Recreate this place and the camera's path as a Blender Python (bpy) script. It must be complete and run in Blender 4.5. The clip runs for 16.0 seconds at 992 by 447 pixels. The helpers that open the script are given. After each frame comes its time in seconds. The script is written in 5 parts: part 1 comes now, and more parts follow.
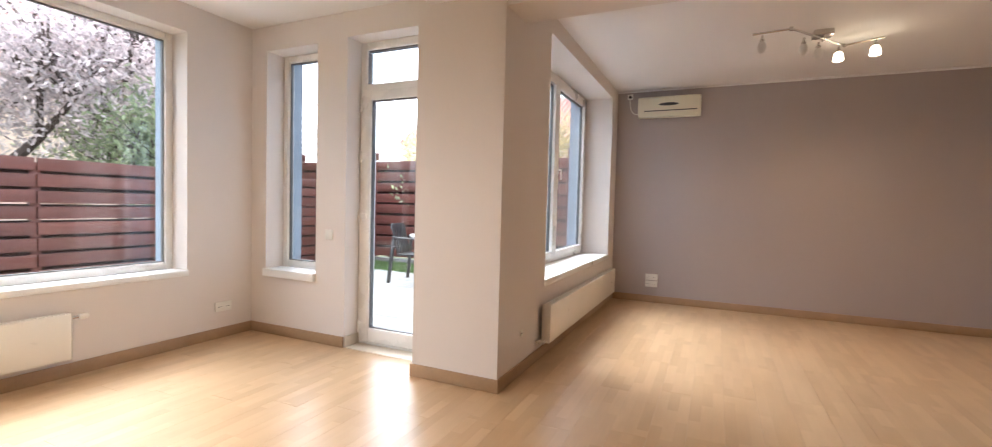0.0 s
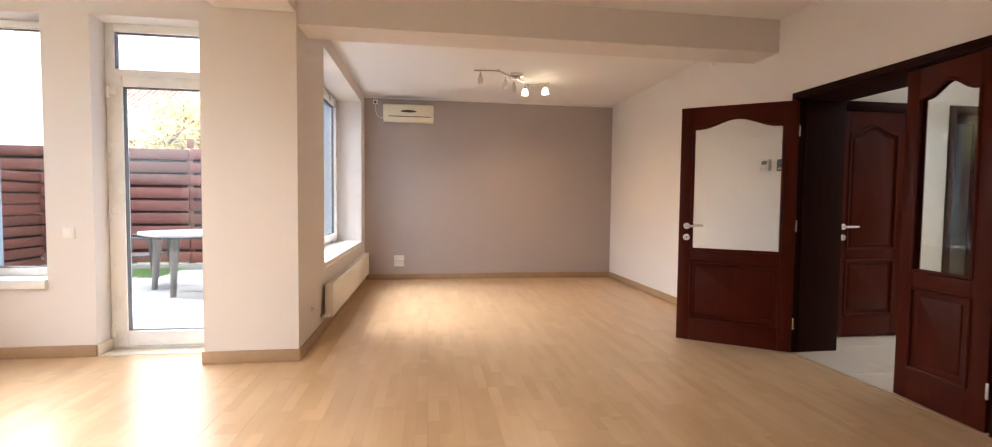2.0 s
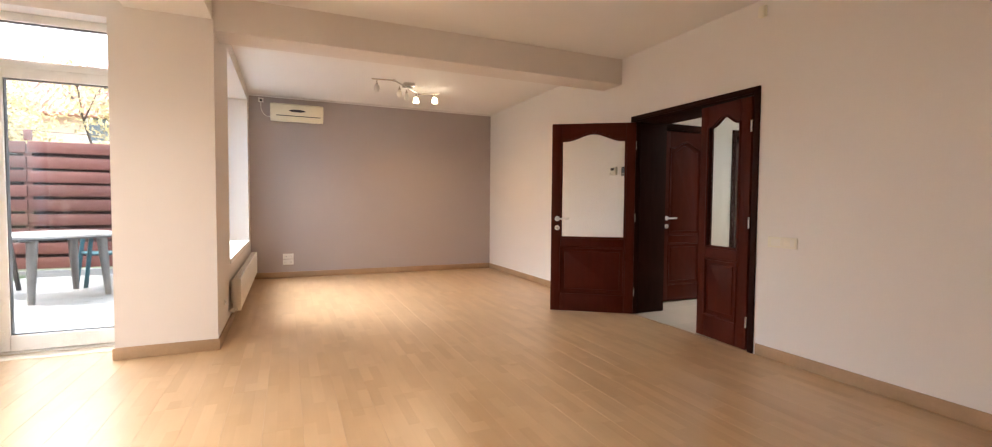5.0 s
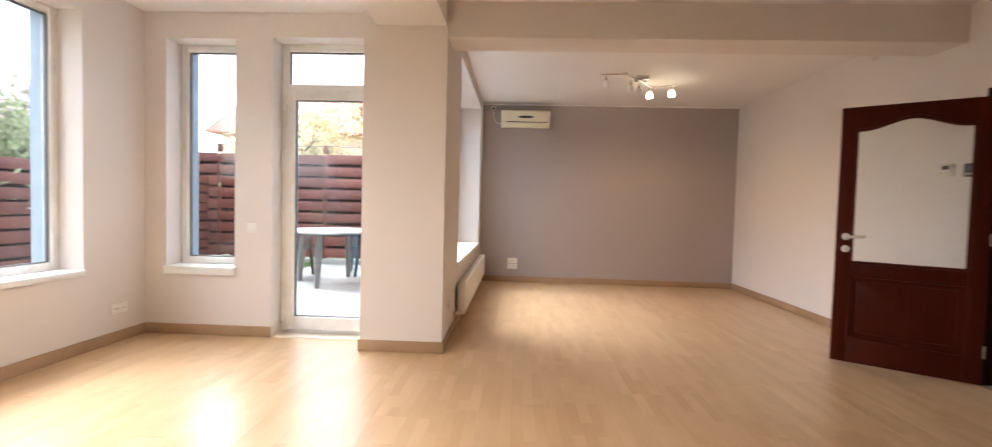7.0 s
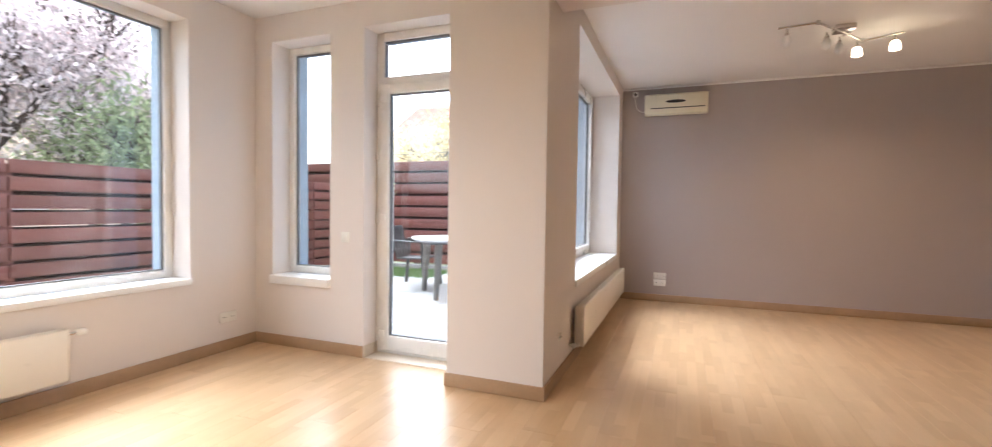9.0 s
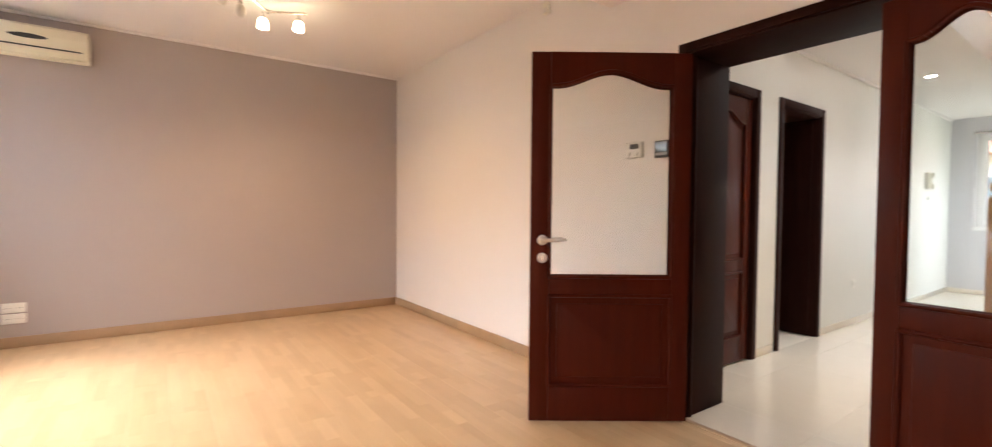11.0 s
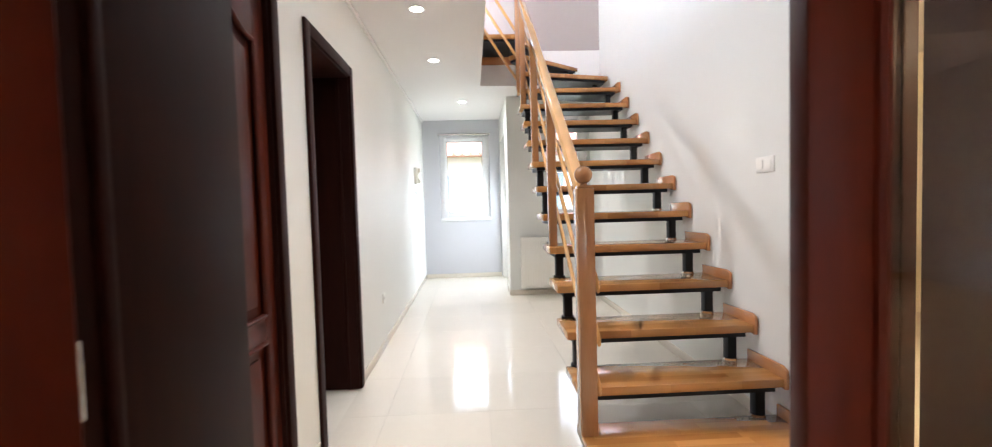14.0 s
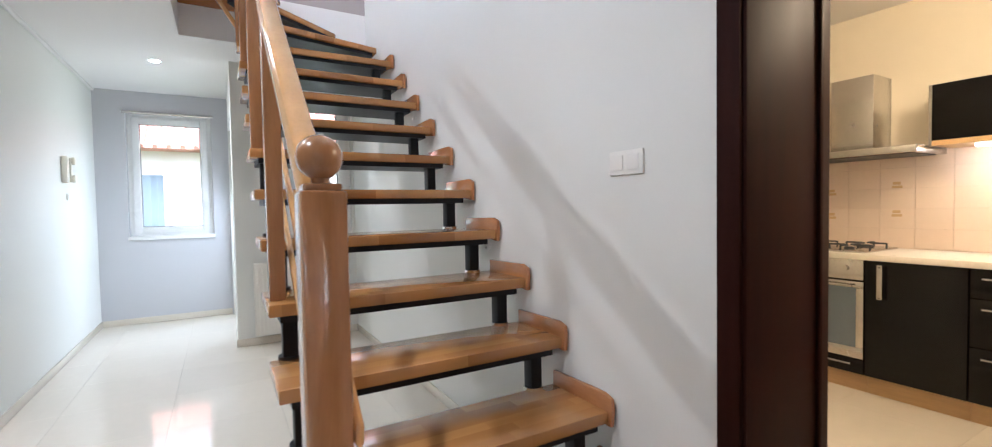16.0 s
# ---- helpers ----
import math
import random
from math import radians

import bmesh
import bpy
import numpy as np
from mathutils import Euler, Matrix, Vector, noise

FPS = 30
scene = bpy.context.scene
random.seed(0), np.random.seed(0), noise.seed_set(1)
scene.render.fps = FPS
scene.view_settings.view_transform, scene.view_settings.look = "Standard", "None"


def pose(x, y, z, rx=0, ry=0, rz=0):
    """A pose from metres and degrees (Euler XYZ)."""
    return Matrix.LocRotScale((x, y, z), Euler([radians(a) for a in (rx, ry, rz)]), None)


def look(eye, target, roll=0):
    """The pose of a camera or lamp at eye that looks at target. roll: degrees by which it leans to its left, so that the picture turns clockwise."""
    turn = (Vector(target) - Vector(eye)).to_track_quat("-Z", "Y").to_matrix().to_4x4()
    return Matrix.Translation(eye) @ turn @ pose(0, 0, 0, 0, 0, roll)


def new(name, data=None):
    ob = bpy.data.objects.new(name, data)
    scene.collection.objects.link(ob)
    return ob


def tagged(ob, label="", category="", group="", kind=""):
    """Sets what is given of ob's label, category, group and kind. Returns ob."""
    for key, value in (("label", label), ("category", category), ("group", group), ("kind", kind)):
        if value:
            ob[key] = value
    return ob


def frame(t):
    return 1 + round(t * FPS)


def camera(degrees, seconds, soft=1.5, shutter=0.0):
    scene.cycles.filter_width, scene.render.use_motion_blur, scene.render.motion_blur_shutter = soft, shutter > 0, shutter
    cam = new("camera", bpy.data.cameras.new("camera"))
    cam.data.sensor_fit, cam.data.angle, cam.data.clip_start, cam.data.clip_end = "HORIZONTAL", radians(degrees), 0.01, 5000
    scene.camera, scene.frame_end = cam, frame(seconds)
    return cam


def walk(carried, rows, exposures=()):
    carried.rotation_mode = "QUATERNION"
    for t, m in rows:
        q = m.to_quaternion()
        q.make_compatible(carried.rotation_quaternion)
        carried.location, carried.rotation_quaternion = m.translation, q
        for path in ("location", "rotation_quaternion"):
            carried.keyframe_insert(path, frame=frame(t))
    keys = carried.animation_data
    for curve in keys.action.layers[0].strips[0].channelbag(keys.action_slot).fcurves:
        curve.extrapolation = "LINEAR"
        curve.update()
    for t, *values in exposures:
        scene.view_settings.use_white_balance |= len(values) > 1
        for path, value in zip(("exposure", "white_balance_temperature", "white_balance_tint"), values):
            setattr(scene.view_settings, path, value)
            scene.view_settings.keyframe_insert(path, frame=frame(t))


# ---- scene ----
cam = camera(92.4, 16.0, soft=1.1, shutter=0.3)
PATH = [
    (0, (-0.078, -0.08, 1.236), (-0.917, 1.734, 1.156), 1.5),
    (0.5, (-0.115, -0.285, 1.231), (-0.662, 1.638, 1.154), 1.8),
    (1, (-0.237, -0.507, 1.207), (-0.323, 1.49, 1.138), 1.4),
    (1.5, (-0.3, -0.731, 1.215), (-0.108, 1.258, 1.138), 1.1),
    (2, (-0.37, -1.001, 1.212), (-0.09, 0.977, 1.122), 0.6),
    (2.5, (-0.47, -1.199, 1.219), (-0.057, 0.756, 1.13), 0.7),
    (3, (-0.581, -1.395, 1.21), (-0.02, 0.522, 1.111), 0.6),
    (3.5, (-0.679, -1.553, 1.215), (-0.04, 0.339, 1.117), 1.3),
    (3.7, (-0.706, -1.612, 1.219), (-0.029, 0.267, 1.119), 1.4),
    (5.8, (-0.845, -1.518, 1.163), (-0.028, 0.306, 1.084), 0.2),
    (6, (-0.816, -1.471, 1.196), (-0.16, 0.417, 1.111), 0.8),
    (6.5, (-0.78, -1.248, 1.182), (-0.509, 0.732, 1.094), 1.1),
    (7, (-0.755, -1.028, 1.198), (-0.845, 0.969, 1.121), 1.5),
    (7.5, (-0.734, -0.797, 1.199), (-1.239, 1.137, 1.126), 1.5),
    (8, (-0.678, -0.581, 1.211), (-1.544, 1.22, 1.135), 1.5),
    (8.2, (-0.665, -0.484, 1.196), (-1.624, 1.27, 1.123), 1.1),
    (10.3, (-0.166, 0.589, 1.193), (0.31, 2.53, 1.137), 0.3),
    (10.5, (-0.085, 0.704, 1.191), (0.622, 2.574, 1.137), 0.4),
    (11, (0.156, 0.93, 1.183), (1.317, 2.558, 1.126), 0.5),
    (11.5, (0.412, 1.14, 1.198), (1.931, 2.44, 1.14), 0.5),
    (12, (0.718, 1.345, 1.196), (2.509, 2.232, 1.138), -0.2),
    (12.5, (1.022, 1.553, 1.195), (2.948, 2.087, 1.131), -0.8),
    (13, (1.364, 1.772, 1.209), (3.322, 2.178, 1.147), -1.0),
    (13.5, (1.705, 1.952, 1.218), (3.692, 2.169, 1.153), -1.4),
    (14, (2.04, 2.031, 1.227), (4.036, 1.935, 1.14), -1.6),
    (14.5, (2.41, 2.073, 1.225), (4.38, 1.744, 1.134), -0.9),
    (15, (2.744, 2.02, 1.238), (4.609, 1.303, 1.141), -0.9),
    (15.5, (3.037, 1.883, 1.253), (4.775, 0.898, 1.161), -2.1),
    (16, (3.323, 1.671, 1.248), (5.052, 0.669, 1.178), -1.0),
]
walk(cam, [(t, look(eye, target, roll)) for t, eye, target, roll in PATH],
     [(0, 2.85, 5700, 10), (0.5, 3.1, 5700, 10), (1.5, 3.25, 5750, 10), (3.5, 3.35, 5950, 10), (6.0, 3.3, 5950, 10), (8.2, 2.8, 5600, 10), (10.5, 3.6, 5900, 11), (11.2, 3.7, 6200, 13), (11.7, 3.9, 6000, 12), (12.5, 3.6, 6050, 13), (13.5, 3.55, 5950, 13), (14.5, 3.92, 5600, 11), (15.0, 3.7, 5500, 11), (16.0, 3.38, 5400, 11)])


# ---- light ----
world = bpy.data.worlds.new("sky")
scene.world = world
world.use_nodes = True
wn, wl = world.node_tree.nodes, world.node_tree.links
sky = wn.new("ShaderNodeTexSky")
sky.sky_type, sky.sun_disc = "NISHITA", False
sky.sun_elevation, sky.sun_rotation = radians(53), radians(-72)
sky.air_density, sky.dust_density, sky.ozone_density = 1.0, 4.0, 0.6
pale = wn.new("ShaderNodeHueSaturation")
pale.inputs["Saturation"].default_value = 0.22
wl.new(sky.outputs[0], pale.inputs["Color"])
wl.new(pale.outputs[0], wn["Background"].inputs["Color"])
wn["Background"].inputs["Strength"].default_value = 0.15


def lamp(name, kind, place, power, colour, size=0.1, aim=None, spread=None, cone=None):
    data = bpy.data.lights.new(name, kind)
    data.energy, data.color = power, colour
    if kind == "AREA":
        data.shape, data.size = "DISK", size
        if spread:
            data.spread = radians(spread)
    elif kind == "SUN":
        data.angle = radians(size)
    else:
        data.shadow_soft_size = size
    if cone:
        data.spot_size, data.spot_blend = radians(cone), 1.0
    ob = new(name, data)
    ob.matrix_world = look(place, aim if aim else (place[0], place[1] + 0.001, place[2] - 1))
    return ob


lamp("sun", "SUN", (0, 0, 20), 0.5, (1.0, 0.97, 0.93), 90, (7.5, -2.5, 9.5))
SPOTS = [(4.25, 2.39), (5.45, 2.38), (6.65, 2.36), (8.53, 2.13)]
for sx, sy in SPOTS:
    lamp("spot_light", "SPOT", (sx, sy, 2.588), 8.5, (1.0, 0.96, 0.91), 0.025, (sx - 0.2, 1.2, 0.0), cone=130)
SHADES = [(0.21, 4.50), (0.53, 4.68), (0.66, 4.84), (0.84, 5.03), (1.08, 4.93)]
for sx, sy in SHADES[3:]:
    lamp("bulb_light", "SPOT", (sx, sy, 2.57), 6.2, (1.0, 0.66, 0.38), 0.03, cone=165)
for sx, sy in SHADES:
    lamp("bulb_light", "SPOT", (sx - 2.78, sy - 4.25, 2.57), 5.5, (1.0, 0.78, 0.54), 0.03, cone=165)
lamp("kitchen_light", "POINT", (3.55, -0.9, 2.35), 7, (1.0, 0.73, 0.42), 0.10)
for sx in (4.28, 3.98):
    lamp("cabinet_light", "SPOT", (sx, -2.28, 1.555), 0.35, (1.0, 0.78, 0.5), 0.02, cone=140)

# daylight through the glazed porch door
lamp("porch_daylight", "AREA", (9.26, 1.43, 1.25), 1.1, (0.86, 0.94, 1.0), 0.9, (9.1, 3.0, 0.9))

# ---- materials ----


def material(name, colour, rough=0.5, metal=0.0, vary=0.06, scale=6.0, bump=0.0, bump_scale=60.0, coat=0.0, spec=0.5, stretch=(1, 1, 1), per_object=0.0, dirt=0.0):
    m = bpy.data.materials.new(name)
    m.use_nodes = True
    n, l = m.node_tree.nodes, m.node_tree.links
    b = n["Principled BSDF"]
    b.inputs["Roughness"].default_value, b.inputs["Metallic"].default_value = rough, metal
    b.inputs["Coat Weight"].default_value, b.inputs["Coat Roughness"].default_value = coat, 0.08
    b.inputs["Specular IOR Level"].default_value = spec
    co = n.new("ShaderNodeTexCoord")
    mp = n.new("ShaderNodeMapping")
    mp.inputs["Scale"].default_value = stretch
    l.new(co.outputs["Object"], mp.inputs["Vector"])
    source = mp.outputs[0]
    info = n.new("ShaderNodeObjectInfo")
    if per_object:
        shift = n.new("ShaderNodeVectorMath")
        shift.operation = "MULTIPLY_ADD"
        shift.inputs[1].default_value = (1, 1, 1)
        spread = n.new("ShaderNodeMath")
        spread.operation = "MULTIPLY"
        spread.inputs[1].default_value = 37.0
        l.new(info.outputs["Random"], spread.inputs[0])
        l.new(mp.outputs[0], shift.inputs[0])
        l.new(spread.outputs[0], shift.inputs[2])
        source = shift.outputs[0]
    big = n.new("ShaderNodeTexNoise")
    big.inputs["Scale"].default_value, big.inputs["Detail"].default_value = scale, 5
    fine = n.new("ShaderNodeTexNoise")
    fine.inputs["Scale"].default_value, fine.inputs["Detail"].default_value = bump_scale, 4
    l.new(source, big.inputs["Vector"])
    l.new(source, fine.inputs["Vector"])
    mix = n.new("ShaderNodeMath")
    mix.operation = "MULTIPLY_ADD"
    l.new(fine.outputs["Fac"], mix.inputs[0])
    mix.inputs[1].default_value = 0.5
    l.new(big.outputs["Fac"], mix.inputs[2])
    ramp = n.new("ShaderNodeMapRange")
    ramp.inputs["From Min"].default_value, ramp.inputs["From Max"].default_value = 0.4, 1.1
    ramp.inputs["To Min"].default_value, ramp.inputs["To Max"].default_value = 1 - vary, 1 + vary
    l.new(mix.outputs[0], ramp.inputs["Value"])
    value = ramp.outputs[0]
    if per_object:
        each = n.new("ShaderNodeMapRange")
        each.inputs["To Min"].default_value, each.inputs["To Max"].default_value = 1 - per_object, 1 + per_object
        l.new(info.outputs["Random"], each.inputs["Value"])
        both = n.new("ShaderNodeMath")
        both.operation = "MULTIPLY"
        l.new(value, both.inputs[0])
        l.new(each.outputs[0], both.inputs[1])
        value = both.outputs[0]
    tint = n.new("ShaderNodeVectorMath")
    tint.operation = "SCALE"
    tint.inputs[0].default_value = colour
    l.new(value, tint.inputs["Scale"])
    l.new(tint.outputs[0], b.inputs["Base Color"])
    rr = n.new("ShaderNodeMapRange")
    rr.inputs["To Min"].default_value, rr.inputs["To Max"].default_value = max(rough - 0.06 - dirt, 0.02), min(rough + 0.06 + dirt, 1)
    l.new(big.outputs["Fac"], rr.inputs["Value"])
    l.new(rr.outputs[0], b.inputs["Roughness"])
    if bump:
        bp = n.new("ShaderNodeBump")
        bp.inputs["Strength"].default_value, bp.inputs["Distance"].default_value = bump, 0.004
        l.new(fine.outputs["Fac"], bp.inputs["Height"])
        l.new(bp.outputs[0], b.inputs["Normal"])
    return m


def plank_material(name):
    """Satin oak boards of three strips of staves: each stave has its own tone, with soft figure and faint pores."""
    m = bpy.data.materials.new(name)
    m.use_nodes = True
    n, l = m.node_tree.nodes, m.node_tree.links
    b = n["Principled BSDF"]
    co, info = n.new("ShaderNodeTexCoord"), n.new("ShaderNodeObjectInfo")
    apart, shift = n.new("ShaderNodeMath"), n.new("ShaderNodeVectorMath")
    apart.operation, apart.inputs[1].default_value = "MULTIPLY", 9.0
    l.new(info.outputs["Random"], apart.inputs[0])
    l.new(co.outputs["Object"], shift.inputs[0])
    l.new(apart.outputs[0], shift.inputs[1])
    sep = n.new("ShaderNodeSeparateXYZ")
    l.new(co.outputs["Object"], sep.inputs[0])

    def calc(kind, first, value):
        node = n.new("ShaderNodeMath")
        node.operation = kind
        l.new(first, node.inputs[0])
        if isinstance(value, float):
            node.inputs[1].default_value = value
        else:
            l.new(value, node.inputs[1])
        return node.outputs[0]
    tones = []
    for stretch, detail in (((6.0, 1.7, 1.0), 2.5), ((80.0, 4.0, 1.0), 3.0)):
        mp, nz = n.new("ShaderNodeMapping"), n.new("ShaderNodeTexNoise")
        mp.inputs["Scale"].default_value = stretch
        nz.inputs["Scale"].default_value, nz.inputs["Detail"].default_value = 1.0, detail
        l.new(shift.outputs[0], mp.inputs["Vector"])
        l.new(mp.outputs[0], nz.inputs["Vector"])
        tones.append(nz.outputs["Fac"])
    row = calc("FLOOR", calc("DIVIDE", sep.outputs["X"], 0.0645), 0.0)
    slide = calc("ADD", calc("MULTIPLY", row, 0.37), calc("MULTIPLY", info.outputs["Random"], 7.0))
    run = calc("FLOOR", calc("ADD", calc("DIVIDE", sep.outputs["Y"], 0.42), slide), 0.0)
    cell, stave = n.new("ShaderNodeCombineXYZ"), n.new("ShaderNodeTexWhiteNoise")
    l.new(row, cell.inputs[0])
    l.new(run, cell.inputs[1])
    l.new(apart.outputs[0], cell.inputs[2])
    l.new(cell.outputs[0], stave.inputs["Vector"])
    ramp = n.new("ShaderNodeValToRGB")
    ramp.color_ramp.elements[0].position, ramp.color_ramp.elements[1].position = 0.2, 0.8
    ramp.color_ramp.elements[0].color, ramp.color_ramp.elements[1].color = (0.455, 0.287, 0.142, 1), (0.615, 0.428, 0.250, 1)
    l.new(calc("ADD", calc("MULTIPLY", stave.outputs["Value"], 0.28), calc("MULTIPLY", tones[0], 0.72)), ramp.inputs[0])
    pores = n.new("ShaderNodeMapRange")
    pores.inputs["To Min"].default_value, pores.inputs["To Max"].default_value = 0.965, 1.035
    l.new(tones[1], pores.inputs["Value"])
    tint = n.new("ShaderNodeVectorMath")
    tint.operation = "SCALE"
    l.new(ramp.outputs[0], tint.inputs[0])
    l.new(pores.outputs[0], tint.inputs["Scale"])
    l.new(tint.outputs[0], b.inputs["Base Color"])
    b.inputs["Coat Weight"].default_value, b.inputs["Coat Roughness"].default_value = 0.35, 0.33
    rough = n.new("ShaderNodeMapRange")
    rough.inputs["To Min"].default_value, rough.inputs["To Max"].default_value = 0.26, 0.38
    l.new(tones[0], rough.inputs["Value"])
    l.new(rough.outputs[0], b.inputs["Roughness"])
    return m


def stave_material(name):
    """Varnished butcher block: glued oak staves along y, each with its own tone and fine grain."""
    m = bpy.data.materials.new(name)
    m.use_nodes = True
    n, l = m.node_tree.nodes, m.node_tree.links
    b = n["Principled BSDF"]
    co, sep = n.new("ShaderNodeTexCoord"), n.new("ShaderNodeSeparateXYZ")
    l.new(co.outputs["Object"], sep.inputs[0])

    def calc(kind, first, value):
        node = n.new("ShaderNodeMath")
        node.operation = kind
        l.new(first, node.inputs[0])
        if isinstance(value, float):
            node.inputs[1].default_value = value
        else:
            l.new(value, node.inputs[1])
        return node.outputs[0]
    row = calc("FLOOR", calc("DIVIDE", sep.outputs["X"], 0.052), 0.0)
    offset, level = n.new("ShaderNodeTexWhiteNoise"), n.new("ShaderNodeTexWhiteNoise")
    offset.noise_dimensions, level.noise_dimensions = "2D", "3D"
    storey = calc("FLOOR", calc("DIVIDE", sep.outputs["Z"], 0.103), 0.0)
    pair = n.new("ShaderNodeCombineXYZ")
    l.new(row, pair.inputs[0])
    l.new(storey, pair.inputs[1])
    l.new(pair.outputs[0], offset.inputs["Vector"])
    run = calc("FLOOR", calc("ADD", calc("DIVIDE", sep.outputs["Y"], 0.36), calc("MULTIPLY", offset.outputs["Value"], 3.0)), 0.0)
    cell = n.new("ShaderNodeCombineXYZ")
    l.new(row, cell.inputs[0])
    l.new(run, cell.inputs[1])
    l.new(storey, cell.inputs[2])
    l.new(cell.outputs[0], level.inputs["Vector"])
    mp, nz = n.new("ShaderNodeMapping"), n.new("ShaderNodeTexNoise")
    mp.inputs["Scale"].default_value = (40, 4, 40)
    nz.inputs["Scale"].default_value, nz.inputs["Detail"].default_value = 1.0, 3
    l.new(co.outputs["Object"], mp.inputs["Vector"])
    l.new(mp.outputs[0], nz.inputs["Vector"])
    ramp = n.new("ShaderNodeValToRGB")
    ramp.color_ramp.elements[0].color, ramp.color_ramp.elements[1].color = (0.33, 0.140, 0.036, 1), (0.54, 0.265, 0.082, 1)
    l.new(calc("ADD", calc("MULTIPLY", level.outputs["Value"], 0.8), calc("MULTIPLY", nz.outputs["Fac"], 0.25)), ramp.inputs[0])
    l.new(ramp.outputs[0], b.inputs["Base Color"])
    b.inputs["Roughness"].default_value = 0.24
    b.inputs["Coat Weight"].default_value, b.inputs["Coat Roughness"].default_value = 0.5, 0.1
    return m


def glass_material(name, tint=(1, 1, 1)):
    m = bpy.data.materials.new(name)
    m.use_nodes = True
    n, l = m.node_tree.nodes, m.node_tree.links
    n.remove(n["Principled BSDF"])
    clear, gloss = n.new("ShaderNodeBsdfTransparent"), n.new("ShaderNodeBsdfGlossy")
    clear.inputs["Color"].default_value = (*tint, 1)
    gloss.inputs["Roughness"].default_value = 0.0
    facing, mx = n.new("ShaderNodeLayerWeight"), n.new("ShaderNodeMixShader")
    facing.inputs["Blend"].default_value = 0.5
    steep, fade = n.new("ShaderNodeMath"), n.new("ShaderNodeMath")
    steep.operation, fade.operation = "POWER", "MULTIPLY_ADD"
    steep.inputs[1].default_value = 5.0
    fade.inputs[1].default_value, fade.inputs[2].default_value = 0.91, 0.045
    l.new(facing.outputs["Facing"], steep.inputs[0])
    l.new(steep.outputs[0], fade.inputs[0])
    l.new(fade.outputs[0], mx.inputs[0])
    l.new(clear.outputs[0], mx.inputs[1])
    l.new(gloss.outputs[0], mx.inputs[2])
    l.new(mx.outputs[0], n["Material Output"].inputs["Surface"])
    return m


def leaf_material(name, colour):
    """Thin leaves that let part of the daylight through, with a tone of its own for each leaf."""
    m = bpy.data.materials.new(name)
    m.use_nodes = True
    n, l = m.node_tree.nodes, m.node_tree.links
    b = n["Principled BSDF"]
    geo, ramp = n.new("ShaderNodeNewGeometry"), n.new("ShaderNodeMapRange")
    ramp.inputs["To Min"].default_value, ramp.inputs["To Max"].default_value = 0.55, 1.45
    l.new(geo.outputs["Random Per Island"], ramp.inputs["Value"])
    tint = n.new("ShaderNodeVectorMath")
    tint.operation = "SCALE"
    tint.inputs[0].default_value = colour
    l.new(ramp.outputs[0], tint.inputs["Scale"])
    l.new(tint.outputs[0], b.inputs["Base Color"])
    b.inputs["Roughness"].default_value = 0.5
    thin, mx = n.new("ShaderNodeBsdfTranslucent"), n.new("ShaderNodeMixShader")
    l.new(tint.outputs[0], thin.inputs["Color"])
    mx.inputs[0].default_value = 0.5
    l.new(b.outputs[0], mx.inputs[1])
    l.new(thin.outputs[0], mx.inputs[2])
    l.new(mx.outputs[0], n["Material Output"].inputs["Surface"])
    return m


def glow(name, colour, strength):
    m = bpy.data.materials.new(name)
    m.use_nodes = True
    b = m.node_tree.nodes["Principled BSDF"]
    b.inputs["Base Color"].default_value = (0.9, 0.9, 0.9, 1)
    b.inputs["Emission Color"].default_value = (*colour, 1)
    b.inputs["Emission Strength"].default_value = strength
    return m


paint_cream = material("cream wall paint", (0.74, 0.68, 0.635), 0.6, vary=0.02, scale=1.2, bump=0.02, bump_scale=140)
paint_white = material("white wall paint", (0.80, 0.765, 0.735), 0.6, vary=0.02, scale=1.1, bump=0.02, bump_scale=140)
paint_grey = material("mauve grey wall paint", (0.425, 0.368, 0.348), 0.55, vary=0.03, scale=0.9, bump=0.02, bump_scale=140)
paint_ceiling = material("white ceiling paint", (0.82, 0.79, 0.765), 0.65, vary=0.015, scale=0.8, bump=0.08, bump_scale=160)
paint_hall = material("pale grey hall paint", (0.75, 0.74, 0.69), 0.5, vary=0.02, scale=1.0, bump=0.1, bump_scale=180)
paint_hall_end = material("lilac grey hall paint", (0.56, 0.555, 0.57), 0.5, vary=0.02, scale=1.0, bump=0.1, bump_scale=180)
paint_kitchen = material("warm cream kitchen paint", (0.78, 0.70, 0.55), 0.6, vary=0.02, bump=0.1, bump_scale=180)
facade_grey = material("blue grey facade render", (0.28, 0.335, 0.40), 0.8, vary=0.12, scale=8, bump=0.4, bump_scale=150)
facade_white = material("white facade render", (0.75, 0.73, 0.70), 0.85, vary=0.06, scale=3, bump=0.3, bump_scale=100)
oak_floor = plank_material("light oak laminate")
oak_base = material("oak skirting", (0.40, 0.265, 0.155), 0.4, vary=0.14, scale=4, bump=0.05, bump_scale=40)
joint_dark = material("dark floor joint", (0.30, 0.20, 0.11), 0.8, vary=0.1)
pvc = material("white window plastic", (0.82, 0.81, 0.79), 0.28, vary=0.015, scale=3)
seal = material("grey rubber seal", (0.13, 0.13, 0.128), 0.6)
sill_white = material("white sill laminate", (0.84, 0.83, 0.80), 0.3, vary=0.02)
threshold_tile = material("cream threshold tile", (0.66, 0.58, 0.47), 0.3, vary=0.06, scale=10)
radiator_white = material("white radiator enamel", (0.82, 0.78, 0.70), 0.3, vary=0.02)
